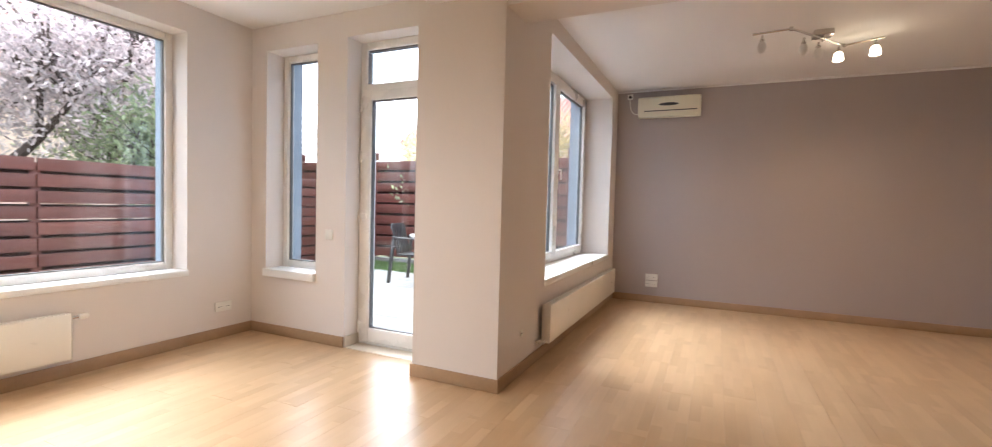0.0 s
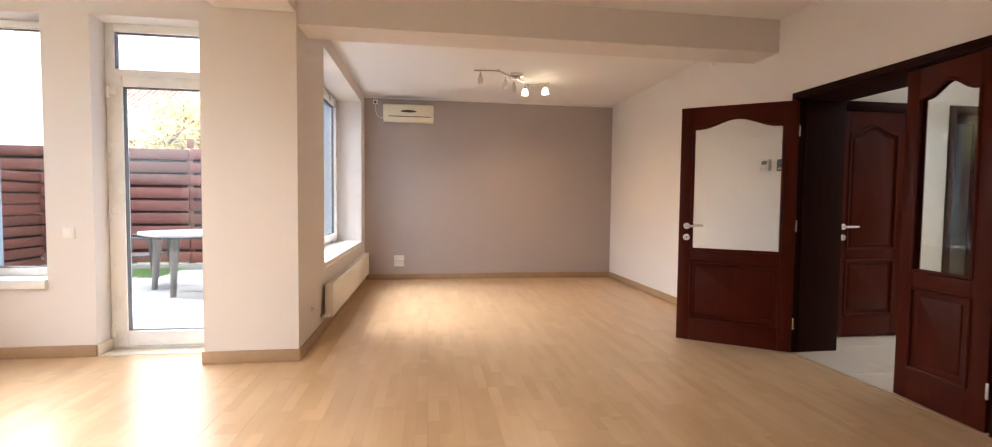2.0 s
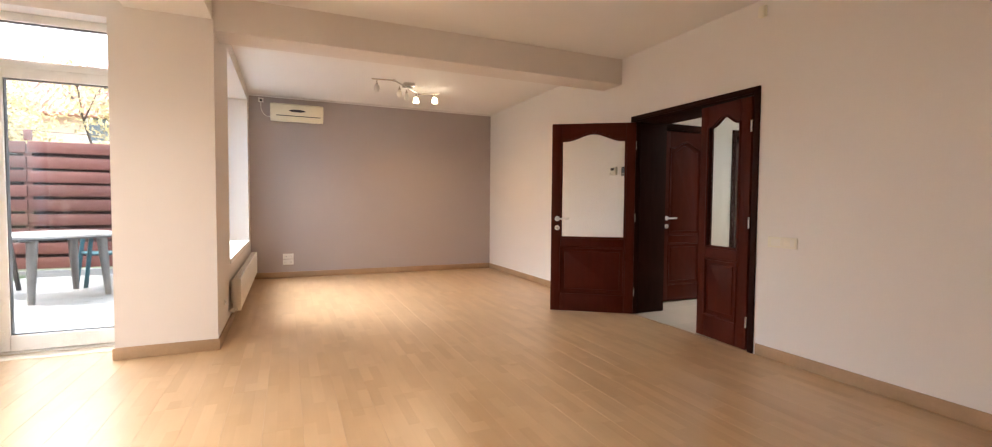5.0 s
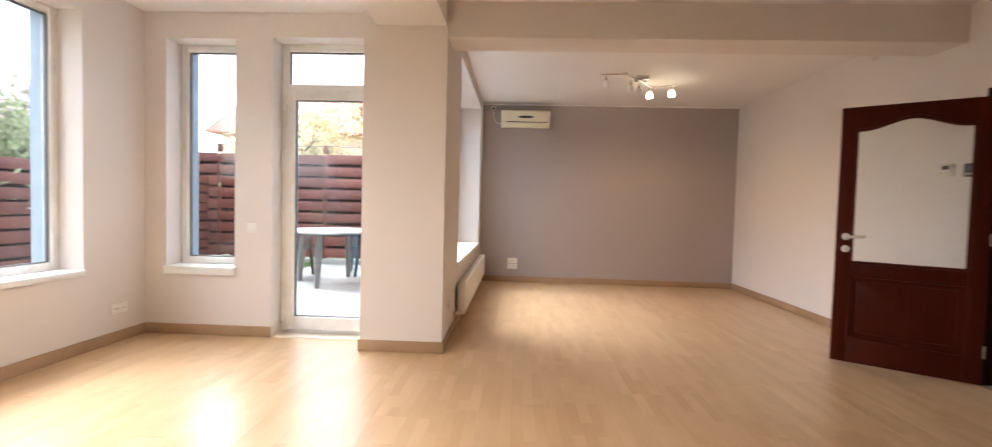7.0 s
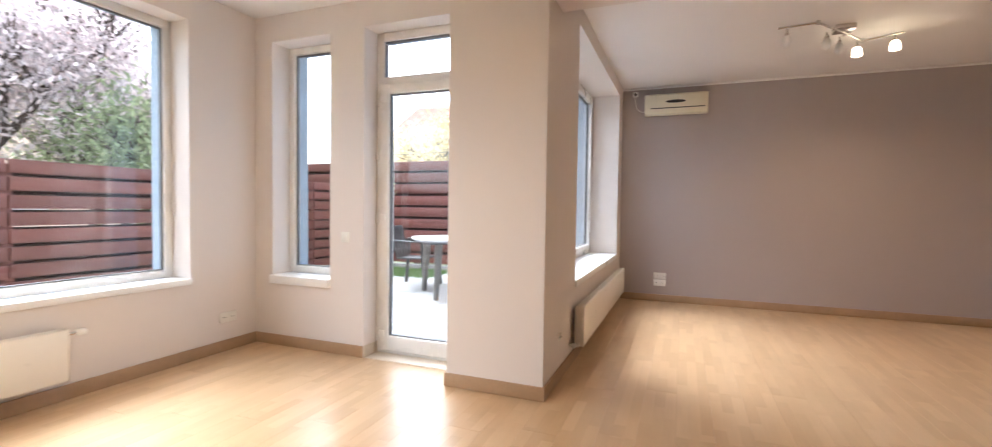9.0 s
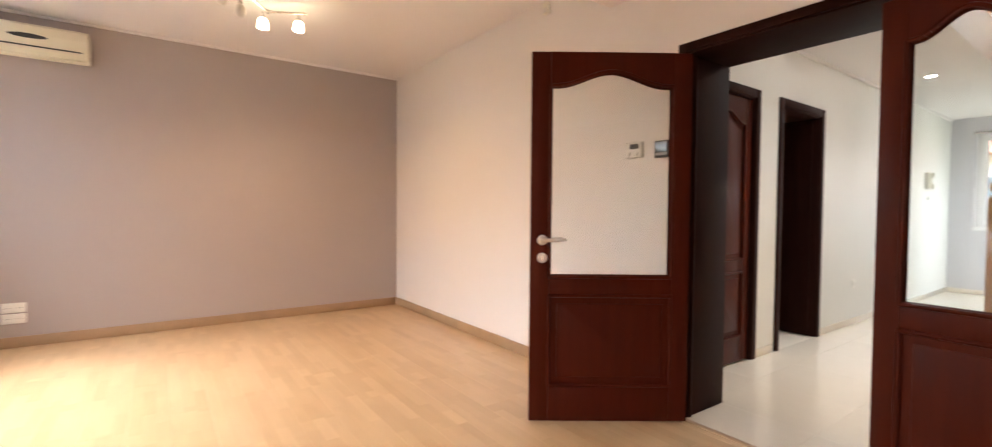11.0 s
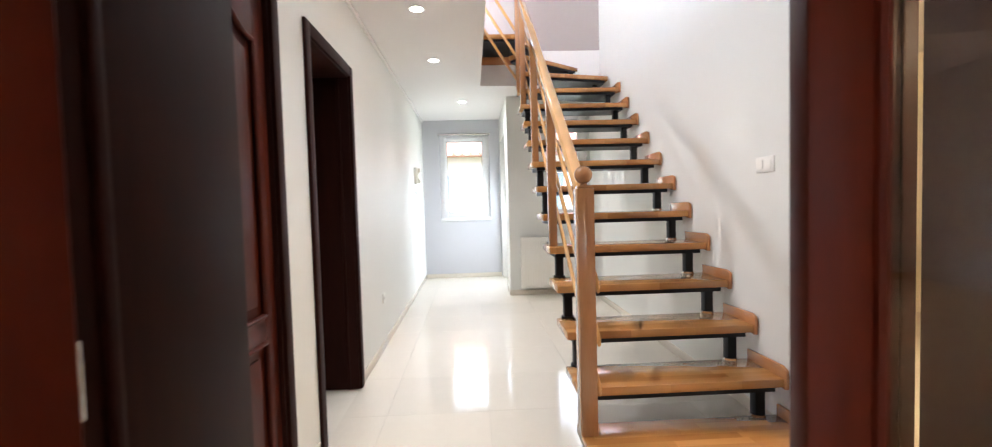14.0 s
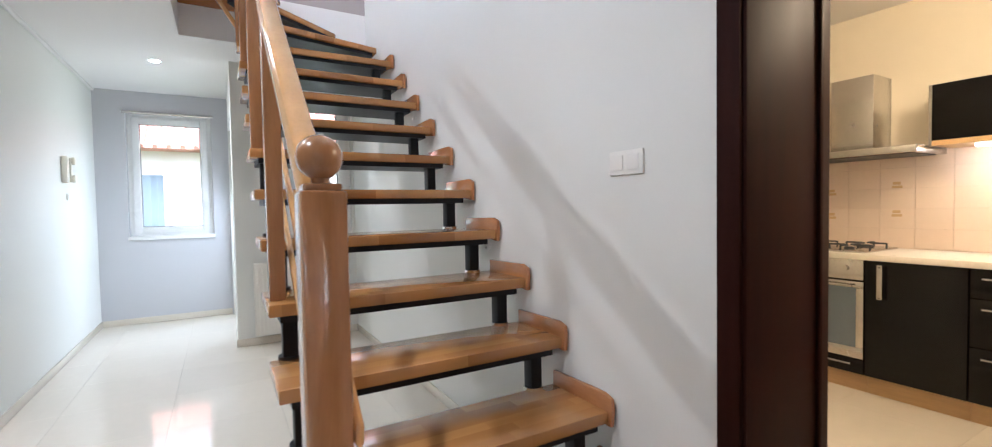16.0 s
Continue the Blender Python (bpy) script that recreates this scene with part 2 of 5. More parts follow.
switch_white = material("white switch plastic", (0.83, 0.81, 0.75), 0.35, vary=0.02)
switch_cream = material("cream switch plastic", (0.84, 0.81, 0.70), 0.35, vary=0.02)
ac_cream = material("yellowed appliance plastic", (0.78, 0.72, 0.55), 0.35, vary=0.03)
dark_plastic = material("dark plastic", (0.03, 0.03, 0.03), 0.4)
mahogany = material("mahogany stained wood", (0.062, 0.0088, 0.0032), 0.38, vary=0.22, scale=3, bump=0.06, bump_scale=50, stretch=(9, 9, 0.7), spec=0.12)
lining_wood = material("dark wenge lining", (0.024, 0.0072, 0.0050), 0.5, vary=0.25, scale=3, bump=0.06, bump_scale=50, stretch=(9, 9, 0.7), spec=0.05)
steel = material("brushed steel", (0.62, 0.60, 0.57), 0.25, metal=1.0, vary=0.05, scale=20)
chrome = material("satin chrome", (0.75, 0.74, 0.72), 0.18, metal=1.0, vary=0.03)
glass = glass_material("window glass", (0.97, 0.985, 0.98))
door_glass = glass_material("door glass", (0.95, 0.96, 0.95))
stair_oak = stave_material("varnished oak tread")
string_oak = material("varnished oak string", (0.40, 0.17, 0.06), 0.22, vary=0.2, scale=3, bump=0.03, bump_scale=40, stretch=(0.8, 3, 3), coat=0.5, per_object=0.06)
chip_white = material("bare plaster patch", (0.80, 0.78, 0.74), 0.9, vary=0.15, scale=20)
satin_white = material("pale satin metal", (0.80, 0.79, 0.77), 0.38, metal=0.7, vary=0.03)
rail_oak = material("varnished oak railing", (0.60, 0.325, 0.115), 0.14, vary=0.14, scale=4, bump=0.03, bump_scale=40, stretch=(1.2, 3, 3), coat=0.8, per_object=0.06)
newel_oak = material("varnished oak post", (0.36, 0.17, 0.068), 0.2, vary=0.2, scale=3, bump=0.03, bump_scale=40, stretch=(5, 5, 0.5), coat=0.7, per_object=0.06)
black_steel = material("black painted steel", (0.008, 0.008, 0.009), 0.45, vary=0.15, spec=0.25)
hall_tile = material("polished cream porcelain", (0.72, 0.655, 0.55), 0.07, vary=0.035, scale=1.6, bump_scale=14, per_object=0.015)
grout = material("pale grout", (0.64, 0.585, 0.49), 0.85)
kitchen_black = material("black lacquered front", (0.006, 0.0055, 0.0055), 0.25, vary=0.1, spec=0.25)
beech = material("beech veneer", (0.55, 0.36, 0.17), 0.4, vary=0.12, stretch=(0.6, 6, 6))
worktop = material("cream worktop", (0.74, 0.69, 0.60), 0.3, vary=0.05, scale=30)
wall_tile = material("cream glazed tile", (0.72, 0.58, 0.46), 0.15, vary=0.03, per_object=0.03)
# pale blue grey reflection mixed into the dark glass's base colour
oven_glass = material("reflection tinted oven glass", (0.14, 0.17, 0.20), 0.05, vary=0.05)
fence_wood = material("red brown stained board", (0.150, 0.047, 0.034), 0.5, vary=0.3, scale=3, bump=0.3, bump_scale=40, stretch=(0.6, 0.6, 8), per_object=0.18)
# near-black base colour holds the shade between the fence slats
fence_back = material("shade darkened back board", (0.022, 0.009, 0.008), 0.8, vary=0.3, scale=3, bump=0.3, bump_scale=40, stretch=(0.6, 0.6, 8), per_object=0.18, spec=0.2)
paving = material("grey concrete paving", (0.27, 0.26, 0.25), 0.85, vary=0.16, scale=4, bump=0.4, bump_scale=70, per_object=0.08)
soil = material("garden soil and turf", (0.10, 0.11, 0.045), 0.95, vary=0.4, scale=5, bump=0.6, bump_scale=60)
grass_green = material("grass blade", (0.10, 0.20, 0.035), 0.6, vary=0.3)
green_plastic = material("dark green garden plastic", (0.03, 0.105, 0.13), 0.35, vary=0.08)
grey_plastic = material("dark grey garden plastic", (0.05, 0.048, 0.048), 0.4, vary=0.08)
taupe_plastic = material("taupe garden plastic", (0.17, 0.155, 0.14), 0.4, vary=0.08)
table_top_mat = material("pale grey table plastic", (0.42, 0.40, 0.385), 0.35, vary=0.06)
bark = material("tree bark", (0.085, 0.06, 0.05), 0.9, vary=0.35, scale=8, bump=0.8, bump_scale=40, stretch=(2, 2, 0.5))
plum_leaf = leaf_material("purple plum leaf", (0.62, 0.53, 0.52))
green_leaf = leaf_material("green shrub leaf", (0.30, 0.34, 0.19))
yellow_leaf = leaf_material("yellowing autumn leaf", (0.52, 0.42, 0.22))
house_orange = material("orange house render", (0.76, 0.57, 0.45), 0.85, vary=0.08, scale=2)
roof_red = material("red clay roof", (0.50, 0.235, 0.18), 0.7, vary=0.2, scale=6)
screen_blue = material("grey blue display", (0.10, 0.13, 0.16), 0.15, vary=0.05)
lamp_glass = material("frosted lamp glass", (0.78, 0.76, 0.72), 0.3, vary=0.03)
bulb_on = glow("lit lamp glass", (1.0, 0.80, 0.50), 2.2)
spot_on = glow("lit spot lens", (1.0, 0.93, 0.82), 8.0)

# ---- building helpers ----


def box(bm, x0, x1, y0, y1, z0, z1, bevel=0.0, seg=2):
    r = bmesh.ops.create_cube(bm, size=1.0)
    bmesh.ops.scale(bm, vec=(x1 - x0, y1 - y0, z1 - z0), verts=r["verts"])
    bmesh.ops.translate(bm, vec=((x0 + x1) / 2, (y0 + y1) / 2, (z0 + z1) / 2), verts=r["verts"])
    if bevel:
        edges = list({e for v in r["verts"] for e in v.link_edges})
        bmesh.ops.bevel(bm, geom=edges, offset=bevel, segments=seg, affect="EDGES", profile=0.5)
    return bm


def boxes(*rows, bevel=0.0):
    bm = bmesh.new()
    for r in rows:
        box(bm, *r, bevel=bevel)
    return bm


def rod(bm, a, b, radius, sides=12, radius2=None):
    a, b = Vector(a), Vector(b)
    d = b - a
    m = Matrix.Translation((a + b) / 2) @ d.to_track_quat("Z", "Y").to_matrix().to_4x4()
    bmesh.ops.create_cone(bm, cap_ends=True, segments=sides, radius1=radius, radius2=radius if radius2 is None else radius2, depth=d.length, matrix=m)
    return bm


def ball(bm, c, r, u=20, v=14, squash=(1, 1, 1)):
    bmesh.ops.create_uvsphere(bm, u_segments=u, v_segments=v, radius=r, matrix=Matrix.Translation(c) @ Matrix.Diagonal((*squash, 1)))
    return bm


def lathe(bm, profile, at=(0, 0, 0), sides=24):
    rings = []
    for r, z in profile:
        rings.append([bm.verts.new((at[0] + r * math.cos(2 * math.pi * k / sides), at[1] + r * math.sin(2 * math.pi * k / sides), at[2] + z)) for k in range(sides)])
    for a, b in zip(rings, rings[1:]):
        for k in range(sides):
            bm.faces.new((a[k], a[(k + 1) % sides], b[(k + 1) % sides], b[k]))
    bm.faces.new(rings[0][::-1])
    bm.faces.new(rings[-1])
    return bm


def slab(bm, outline, lift, bevel=0.0):
    """Extrudes a closed outline of 3D points by the vector lift."""
    lift = Vector(lift)
    low = [bm.verts.new(p) for p in outline]
    high = [bm.verts.new(Vector(p) + lift) for p in outline]
    faces = [bm.faces.new(low), bm.faces.new(high[::-1])]
    n = len(low)
    for k in range(n):
        faces.append(bm.faces.new((low[k], high[k], high[(k + 1) % n], low[(k + 1) % n])))
    bmesh.ops.recalc_face_normals(bm, faces=faces)
    if bevel:
        bmesh.ops.bevel(bm, geom=list({e for f in faces for e in f.edges}), offset=bevel, segments=2, affect="EDGES", profile=0.5)
    return bm


def mesh_of(name, bm, mat, smooth=True):
    me = bpy.data.meshes.new(name)
    bmesh.ops.recalc_face_normals(bm, faces=bm.faces)
    bm.to_mesh(me)
    bm.free()
    me.materials.append(mat)
    if smooth:
        me.polygons.foreach_set("use_smooth", [True] * len(me.polygons))
        me.set_sharp_from_angle(angle=radians(35))
    return me


def part(name, bm, mat, parent=None, label=""):
    ob = new(name, mesh_of(name, bm, mat))
    if parent is not None:
        ob.parent = parent
    if label:
        ob["label"] = label
    return ob


def thing(name, label, category, place=(0, 0, 0), turn=0, group="", kind=""):
    ob = new(name)
    ob.matrix_world = pose(*place, 0, 0, turn)
    return tagged(ob, label, category, group, kind)


def setting(name, bm, mat, label, category):
    return tagged(part(name, bm, mat), label, category, kind="structure")


def pierced(axis, at0, at1, a0, a1, z0, z1, holes=()):
    """A wall across axis, from at0 to at1 thick, a0 to a1 long, with rectangular holes (a0, a1, z0, z1) cut through it."""
    bm = bmesh.new()
    cuts = sorted({a0, a1, *(h[0] for h in holes), *(h[1] for h in holes)})
    for lo, hi in zip(cuts, cuts[1:]):
        spans, mid = [(z0, z1)], (lo + hi) / 2
        for h in holes:
            if h[0] < mid < h[1]:
                out = []
                for s, e in spans:
                    if h[2] > s:
                        out.append((s, min(e, h[2])))
                    if h[3] < e:
                        out.append((max(s, h[3]), e))
                spans = [p for p in out if p[1] - p[0] > 1e-4]
        for s, e in spans:
            if axis == "x":
                box(bm, at0, at1, lo, hi, s, e)
            else:
                box(bm, lo, hi, at0, at1, s, e)
    return bm


# ---- structure: living room ----
WEST, EAST, NORTH, FAR, SOUTH, TOP = -4.0, 2.575, 2.98, 6.447, -3.2, 2.78
BIG = (-1.7, 2.385, 0.60, 2.56)
SLIM = (-3.81, -3.20, 0.54, 2.56)
FRENCH = (-2.875, -1.97, 0.0, 2.575)
SIDE = (3.62, 6.10, 0.60, 2.63)
DOORWAY = (1.050, 2.512, 0.0, 2.09)
FLIP = 2.826
STAIRWALL = 0.475

setting("wall_west", pierced("x", WEST - 0.27, WEST, SOUTH, NORTH, 0, TOP, [BIG]), paint_cream, "pale greige painted wall with a wide window", "wall")
setting("wall_north", pierced("y", NORTH, NORTH + 0.27, WEST - 0.27, -1.76, 0, TOP, [SLIM, FRENCH]), paint_cream, "pale greige painted wall with a slim window and a glazed door", "wall")
setting("wall_bay", pierced("x", -1.76, -1.336, NORTH + 0.27, FAR, 0, TOP, [SIDE]), paint_cream, "pale greige painted wall with a deep window", "wall")
setting("pillar", boxes((-2.0, -1.336, 2.715, NORTH + 0.27, 0, TOP)), paint_cream, "pale greige painted square pillar by the glazed door", "pillar")
setting("wall_far", boxes((-1.76, EAST + 0.42, FAR, FAR + 0.3, 0, TOP)), paint_grey, "mauve grey painted accent wall", "wall")
setting("wall_east", pierced("x", EAST, EAST + 0.425, SOUTH, FAR, 0, TOP + 0.6, [DOORWAY]), paint_white, "warm white painted wall with a double door opening", "wall")
setting("wall_south", boxes((WEST - 0.27, EAST + 0.42, SOUTH - 0.3, SOUTH, 0, TOP)), paint_white, "warm white painted wall", "wall")
setting("ceiling", boxes((WEST - 0.39, EAST, SOUTH - 0.3, NORTH + 0.39, TOP, TOP + 0.25), (-1.88, EAST, NORTH + 0.39, FAR + 0.3, TOP, TOP + 0.25)), paint_ceiling, "flat white painted ceiling", "ceiling")
setting("beam", boxes((-1.336, EAST, 2.73, 3.06, 2.505, TOP)), paint_cream, "painted ceiling beam across the room", "beam")
setting("beam", boxes((-1.90, -1.345, SOUTH, 2.715, 2.585, TOP)), paint_ceiling, "white painted ceiling beam meeting the pillar", "beam")
setting("trim", boxes((-1.336, EAST, FAR - 0.03, FAR, TOP - 0.022, TOP), bevel=0.006), paint_ceiling, "white cornice strip above the accent wall", "cornice")
setting("facade_west", pierced("x", WEST - 0.39, WEST - 0.27, SOUTH - 0.3, NORTH + 0.39, 0, 3.4, [(BIG[0] + 0.02, BIG[1] - 0.02, BIG[2], BIG[3] - 0.02)]), facade_grey, "blue grey rendered outer wall", "facade")
setting("facade_north", pierced("y", NORTH + 0.27, NORTH + 0.39, WEST - 0.27, -1.76, 0, 3.4, [(SLIM[0] + 0.02, SLIM[1] - 0.02, SLIM[2], SLIM[3] - 0.02), (FRENCH[0] - 0.05, FRENCH[1], 0.0, FRENCH[3] - 0.02)]), facade_grey, "blue grey rendered outer wall", "facade")
setting("facade_bay", pierced("x", -1.88, -1.76, NORTH + 0.39, FAR + 0.3, 0, 3.4, [(SIDE[0] + 0.02, SIDE[1] - 0.02, SIDE[2], SIDE[3] - 0.02)]), facade_grey, "blue grey rendered outer wall", "facade")


def skirting(rows, mat=oak_base, label="oak laminate skirting board", h=0.092, t=0.014):
    for x0, y0, x1, y1, nx, ny in rows:
        bm = bmesh.new()
        if ny:
            box(bm, x0, x1, min(y0, y0 + ny * t), max(y0, y0 + ny * t), 0.001, h, 0.004)
        else:
            box(bm, min(x0, x0 + nx * t), max(x0, x0 + nx * t), y0, y1, 0.001, h, 0.004)
        setting("baseboard", bm, mat, label, "skirting board")


skirting([
    (WEST, SOUTH, WEST, NORTH, 1, 0), (WEST + 0.014, NORTH, FRENCH[0], NORTH, 0, -1),
    (-2.014, 2.715, -1.322, 2.715, 0, -1), (-2.0, 2.715, -2.0, NORTH + 0.1, -1, 0), (-1.336, 2.715, -1.336, FAR, 1, 0), (-1.32, FAR, EAST - 0.014, FAR, 0, -1),
    (EAST, 2.535, EAST, FAR, -1, 0), (EAST, SOUTH, EAST, 1.0, -1, 0)])
skirting([(FRENCH[0], NORTH, FRENCH[0], NORTH + 0.17, 1, 0)], threshold_tile, "cream tile skirting in the door recess")
setting("threshold", boxes((FRENCH[0], -2.0, NORTH, NORTH + 0.17, -0.005, 0.006), bevel=0.002), threshold_tile, "cream tile threshold of the terrace door", "threshold")


def window_frame(name, axis, plane, a0, a1, z0, z1, label, sashes=(), inward=1, frame_w=0.055, depth=0.07):
    """A white plastic window across axis in plane; sashes are (a0, a1, opening) parts of its width."""
    def put(bm, lo, hi, bottom, top, d0, d1, bevel=0.006):
        if axis == "x":
            box(bm, min(plane + inward * d0, plane + inward * d1), max(plane + inward * d0, plane + inward * d1), lo, hi, bottom, top, bevel)
        else:
            box(bm, lo, hi, min(plane + inward * d0, plane + inward * d1), max(plane + inward * d0, plane + inward * d1), bottom, top, bevel)

    def ring(lo, hi, bottom, top, w, d0, d1, bevel=0.006):
        bm = bmesh.new()
        put(bm, lo, lo + w, bottom, top, d0, d1, bevel)
        put(bm, hi - w, hi, bottom, top, d0, d1, bevel)
        put(bm, lo + w, hi - w, bottom, bottom + w, d0, d1, bevel)
        put(bm, lo + w, hi - w, top - w, top, d0, d1, bevel)
        return bm
    win = thing(name, label, "window", kind="structure")
    part("window_frame", ring(a0, a1, z0, z1, frame_w, 0, depth), pvc, win)
    for lo, hi, opening in sashes:
        w = 0.072 if opening else 0.018
        sash = part("sash", ring(lo, hi, z0 + frame_w - 0.012, z1 - frame_w + 0.012, w, 0.012, depth + 0.014 if opening else depth - 0.02), pvc, win)
        part("seal", ring(lo + w, hi - w, z0 + frame_w - 0.012 + w, z1 - frame_w + 0.012 - w, 0.007, 0.02, 0.05, 0), seal, sash)
        bm = bmesh.new()
        put(bm, lo + w, hi - w, z0 + frame_w - 0.012 + w, z1 - frame_w + 0.012 - w, 0.030, 0.036, 0)
        pane = part("pane", bm, glass, sash)
        pane.visible_shadow = False
        if opening == 2:
            bm = bmesh.new()
            mid = lo + w / 2 if inward > 0 else hi - w / 2
            put(bm, mid - 0.012, mid + 0.012, (z0 + z1) / 2 - 0.05, (z0 + z1) / 2 + 0.05, depth + 0.014, depth + 0.024, 0.003)
            put(bm, mid - 0.009, mid + 0.009, (z0 + z1) / 2 - 0.11, (z0 + z1) / 2 + 0.01, depth + 0.05, depth + 0.066, 0.004)
            put(bm, mid - 0.008, mid + 0.008, (z0 + z1) / 2 - 0.01, (z0 + z1) / 2 + 0.01, depth + 0.02, depth + 0.06, 0.002)
            part("window_handle", bm, pvc, sash)
    return win


window_frame("window_1", "x", WEST - 0.26, BIG[0], BIG[1], BIG[2] + 0.03, BIG[3], "wide white plastic window above the radiator", [(BIG[0] + 0.05, 0.705, 1), (0.735, BIG[1] - 0.04, 0)])
window_frame("window_2", "y", NORTH + 0.26, SLIM[0], SLIM[1], SLIM[2] + 0.06, SLIM[3], "slim tall white plastic window", [(SLIM[0] + 0.043, SLIM[1] - 0.043, 0)], inward=-1)
window_frame("window_3", "x", -1.75, SIDE[0], SIDE[1], SIDE[2] + 0.03, SIDE[3], "white plastic window with two sashes in a deep recess", [(SIDE[0] + 0.043, 4.87, 1), (4.87, SIDE[1] - 0.043, 2)])
setting("sill_west", boxes((WEST - 0.19, WEST + 0.012, BIG[0], BIG[1] + 0.01, 0.585, 0.63), bevel=0.006), sill_white, "white window sill board", "window sill")
setting("sill_north", boxes((SLIM[0] - 0.005, SLIM[1] + 0.005, NORTH - 0.035, NORTH + 0.19, 0.53, 0.60), bevel=0.006), sill_white, "white window sill block", "window sill")
setting("sill_bay", boxes((-1.70, -1.324, SIDE[0], SIDE[1] + 0.01, 0.575, 0.63), bevel=0.006), sill_white, "white window sill board above the radiator", "window sill")

# terrace door: fixed frame, transom light and one hinged leaf
fd = thing("door_terrace", "white plastic glazed terrace door with a transom light, closed", "door", kind="structure")
y0, y1 = NORTH + 0.17, NORTH + 0.25
part("door_frame", boxes((FRENCH[0], FRENCH[0] + 0.06, y0, y1, 0, FRENCH[3]), (FRENCH[1] - 0.06, FRENCH[1], y0, y1, 0, FRENCH[3]), (FRENCH[0] + 0.06, FRENCH[1] - 0.06, y0, y1, 2.51, FRENCH[3]), (FRENCH[0] + 0.06, FRENCH[1] - 0.06, y0, y1, 2.14, 2.225), (FRENCH[0] + 0.06, FRENCH[1] - 0.06, y0, y1, 0.0, 0.025), bevel=0.006), pvc, fd)
ob = part("transom_pane", boxes((FRENCH[0] + 0.06, FRENCH[1] - 0.06, y0 + 0.035, y0 + 0.041, 2.225, 2.51)), glass, fd)
ob.visible_shadow = False
part("transom_seal", boxes((FRENCH[0] + 0.06, FRENCH[1] - 0.06, y0 + 0.02, y0 + 0.06, 2.502, 2.51), (FRENCH[0] + 0.06, FRENCH[0] + 0.066, y0 + 0.02, y0 + 0.06, 2.225, 2.495)), seal, fd)
lx0, lx1 = FRENCH[0] + 0.035, FRENCH[1] - 0.035
leaf = part("door_leaf", boxes((lx0, lx0 + 0.09, y0 - 0.018, y1 - 0.02, 0.03, 2.165), (lx1 - 0.09, lx1, y0 - 0.018, y1 - 0.02, 0.03, 2.165), (lx0 + 0.09, lx1 - 0.09, y0 - 0.018, y1 - 0.02, 0.03, 0.15), (lx0 + 0.09, lx1 - 0.09, y0 - 0.018, y1 - 0.02, 2.085, 2.165), bevel=0.007), pvc, fd)
part("seal", boxes((lx0 + 0.09, lx0 + 0.095, y0 + 0.0, y0 + 0.04, 0.15, 2.085), (lx0 + 0.099, lx1 - 0.09, y0, y0 + 0.04, 0.15, 0.158), (lx0 + 0.099, lx1 - 0.09, y0, y0 + 0.04, 2.077, 2.085)), seal, leaf)
ob = part("pane", boxes((lx0 + 0.09, lx1 - 0.09, y0 + 0.02, y0 + 0.026, 0.15, 2.085)), glass, leaf)
ob.visible_shadow = False
for hz in (2.04, 1.61, 1.10, 0.16):
    bm = bmesh.new()
    rod(bm, (FRENCH[0] + 0.028, y0 - 0.022, hz - 0.05), (FRENCH[0] + 0.028, y0 - 0.022, hz + 0.05), 0.011)
    box(bm, FRENCH[0] + 0.03, FRENCH[0] + 0.095, y0 - 0.026, y0 - 0.015, hz - 0.02, hz + 0.03, 0.004)
    box(bm, FRENCH[0] + 0.005, FRENCH[0] + 0.03, y0 - 0.02, y0 + 0.002, hz - 0.045, hz + 0.01, 0.004)
    part("hinge", bm, pvc, fd)

# ---- structure: hall, stairwell and kitchen ----
HX0, HX1, HTOP, RADX, UP = EAST + 0.425, 9.945, 2.60, 8.26, 5.4
D1, D2 = (3.27, 4.03, 0.0, 2.10), (4.46, 5.26, 0.0, 2.10)
KD = (3.30, 4.10, 0.0, 2.10)
ENDWIN, STAIRWIN = (1.735, 2.55, 0.97, 2.37), (0.50, 1.05, 1.0, 2.42)
setting("wall_hall_north", pierced("y", FLIP, FLIP + 0.42, HX0, HX1 + 0.3, 0, HTOP, [D1, D2]), paint_hall, "pale grey painted hall wall with two door openings", "wall")
setting("wall_hall_end", pierced("x", HX1, HX1 + 0.3, 1.26, FLIP, 0, HTOP, [ENDWIN]), paint_hall_end, "lilac grey painted end wall with a window", "wall")
setting("wall_hall_step", pierced("x", RADX, RADX + 0.3, STAIRWALL, 1.56, 0, HTOP, [STAIRWIN]), paint_hall, "pale grey painted wall behind the stairs", "wall")
PORCH = (8.72, 9.80, 0.0, 2.20)
setting("wall_hall_return", pierced("y", 1.26, 1.56, RADX + 0.3, HX1, 0, HTOP, [PORCH]), paint_hall, "pale grey painted return wall with a glazed porch door", "wall")
setting("wall_stairs", pierced("y", STAIRWALL - 0.42, STAIRWALL, HX0, RADX + 0.3, 0, UP, [KD]), paint_hall, "pale grey painted wall along the stairs", "wall")
setting("ceiling_hall", boxes((HX0, HX1, 1.90, FLIP, HTOP, 3.0), (7.70, HX1, STAIRWALL, 1.90, HTOP, 3.0), (HX0, 3.7, STAIRWALL, 1.90, HTOP, 3.0)), paint_ceiling, "white hall ceiling with a stairwell opening", "ceiling")
setting("trim", boxes((HX0, HX1, FLIP - 0.025, FLIP, HTOP - 0.03, HTOP), bevel=0.008), paint_ceiling, "slim white cornice along the hall wall", "cornice")
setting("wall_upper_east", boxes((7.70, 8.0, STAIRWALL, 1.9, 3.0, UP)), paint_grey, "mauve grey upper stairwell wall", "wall")
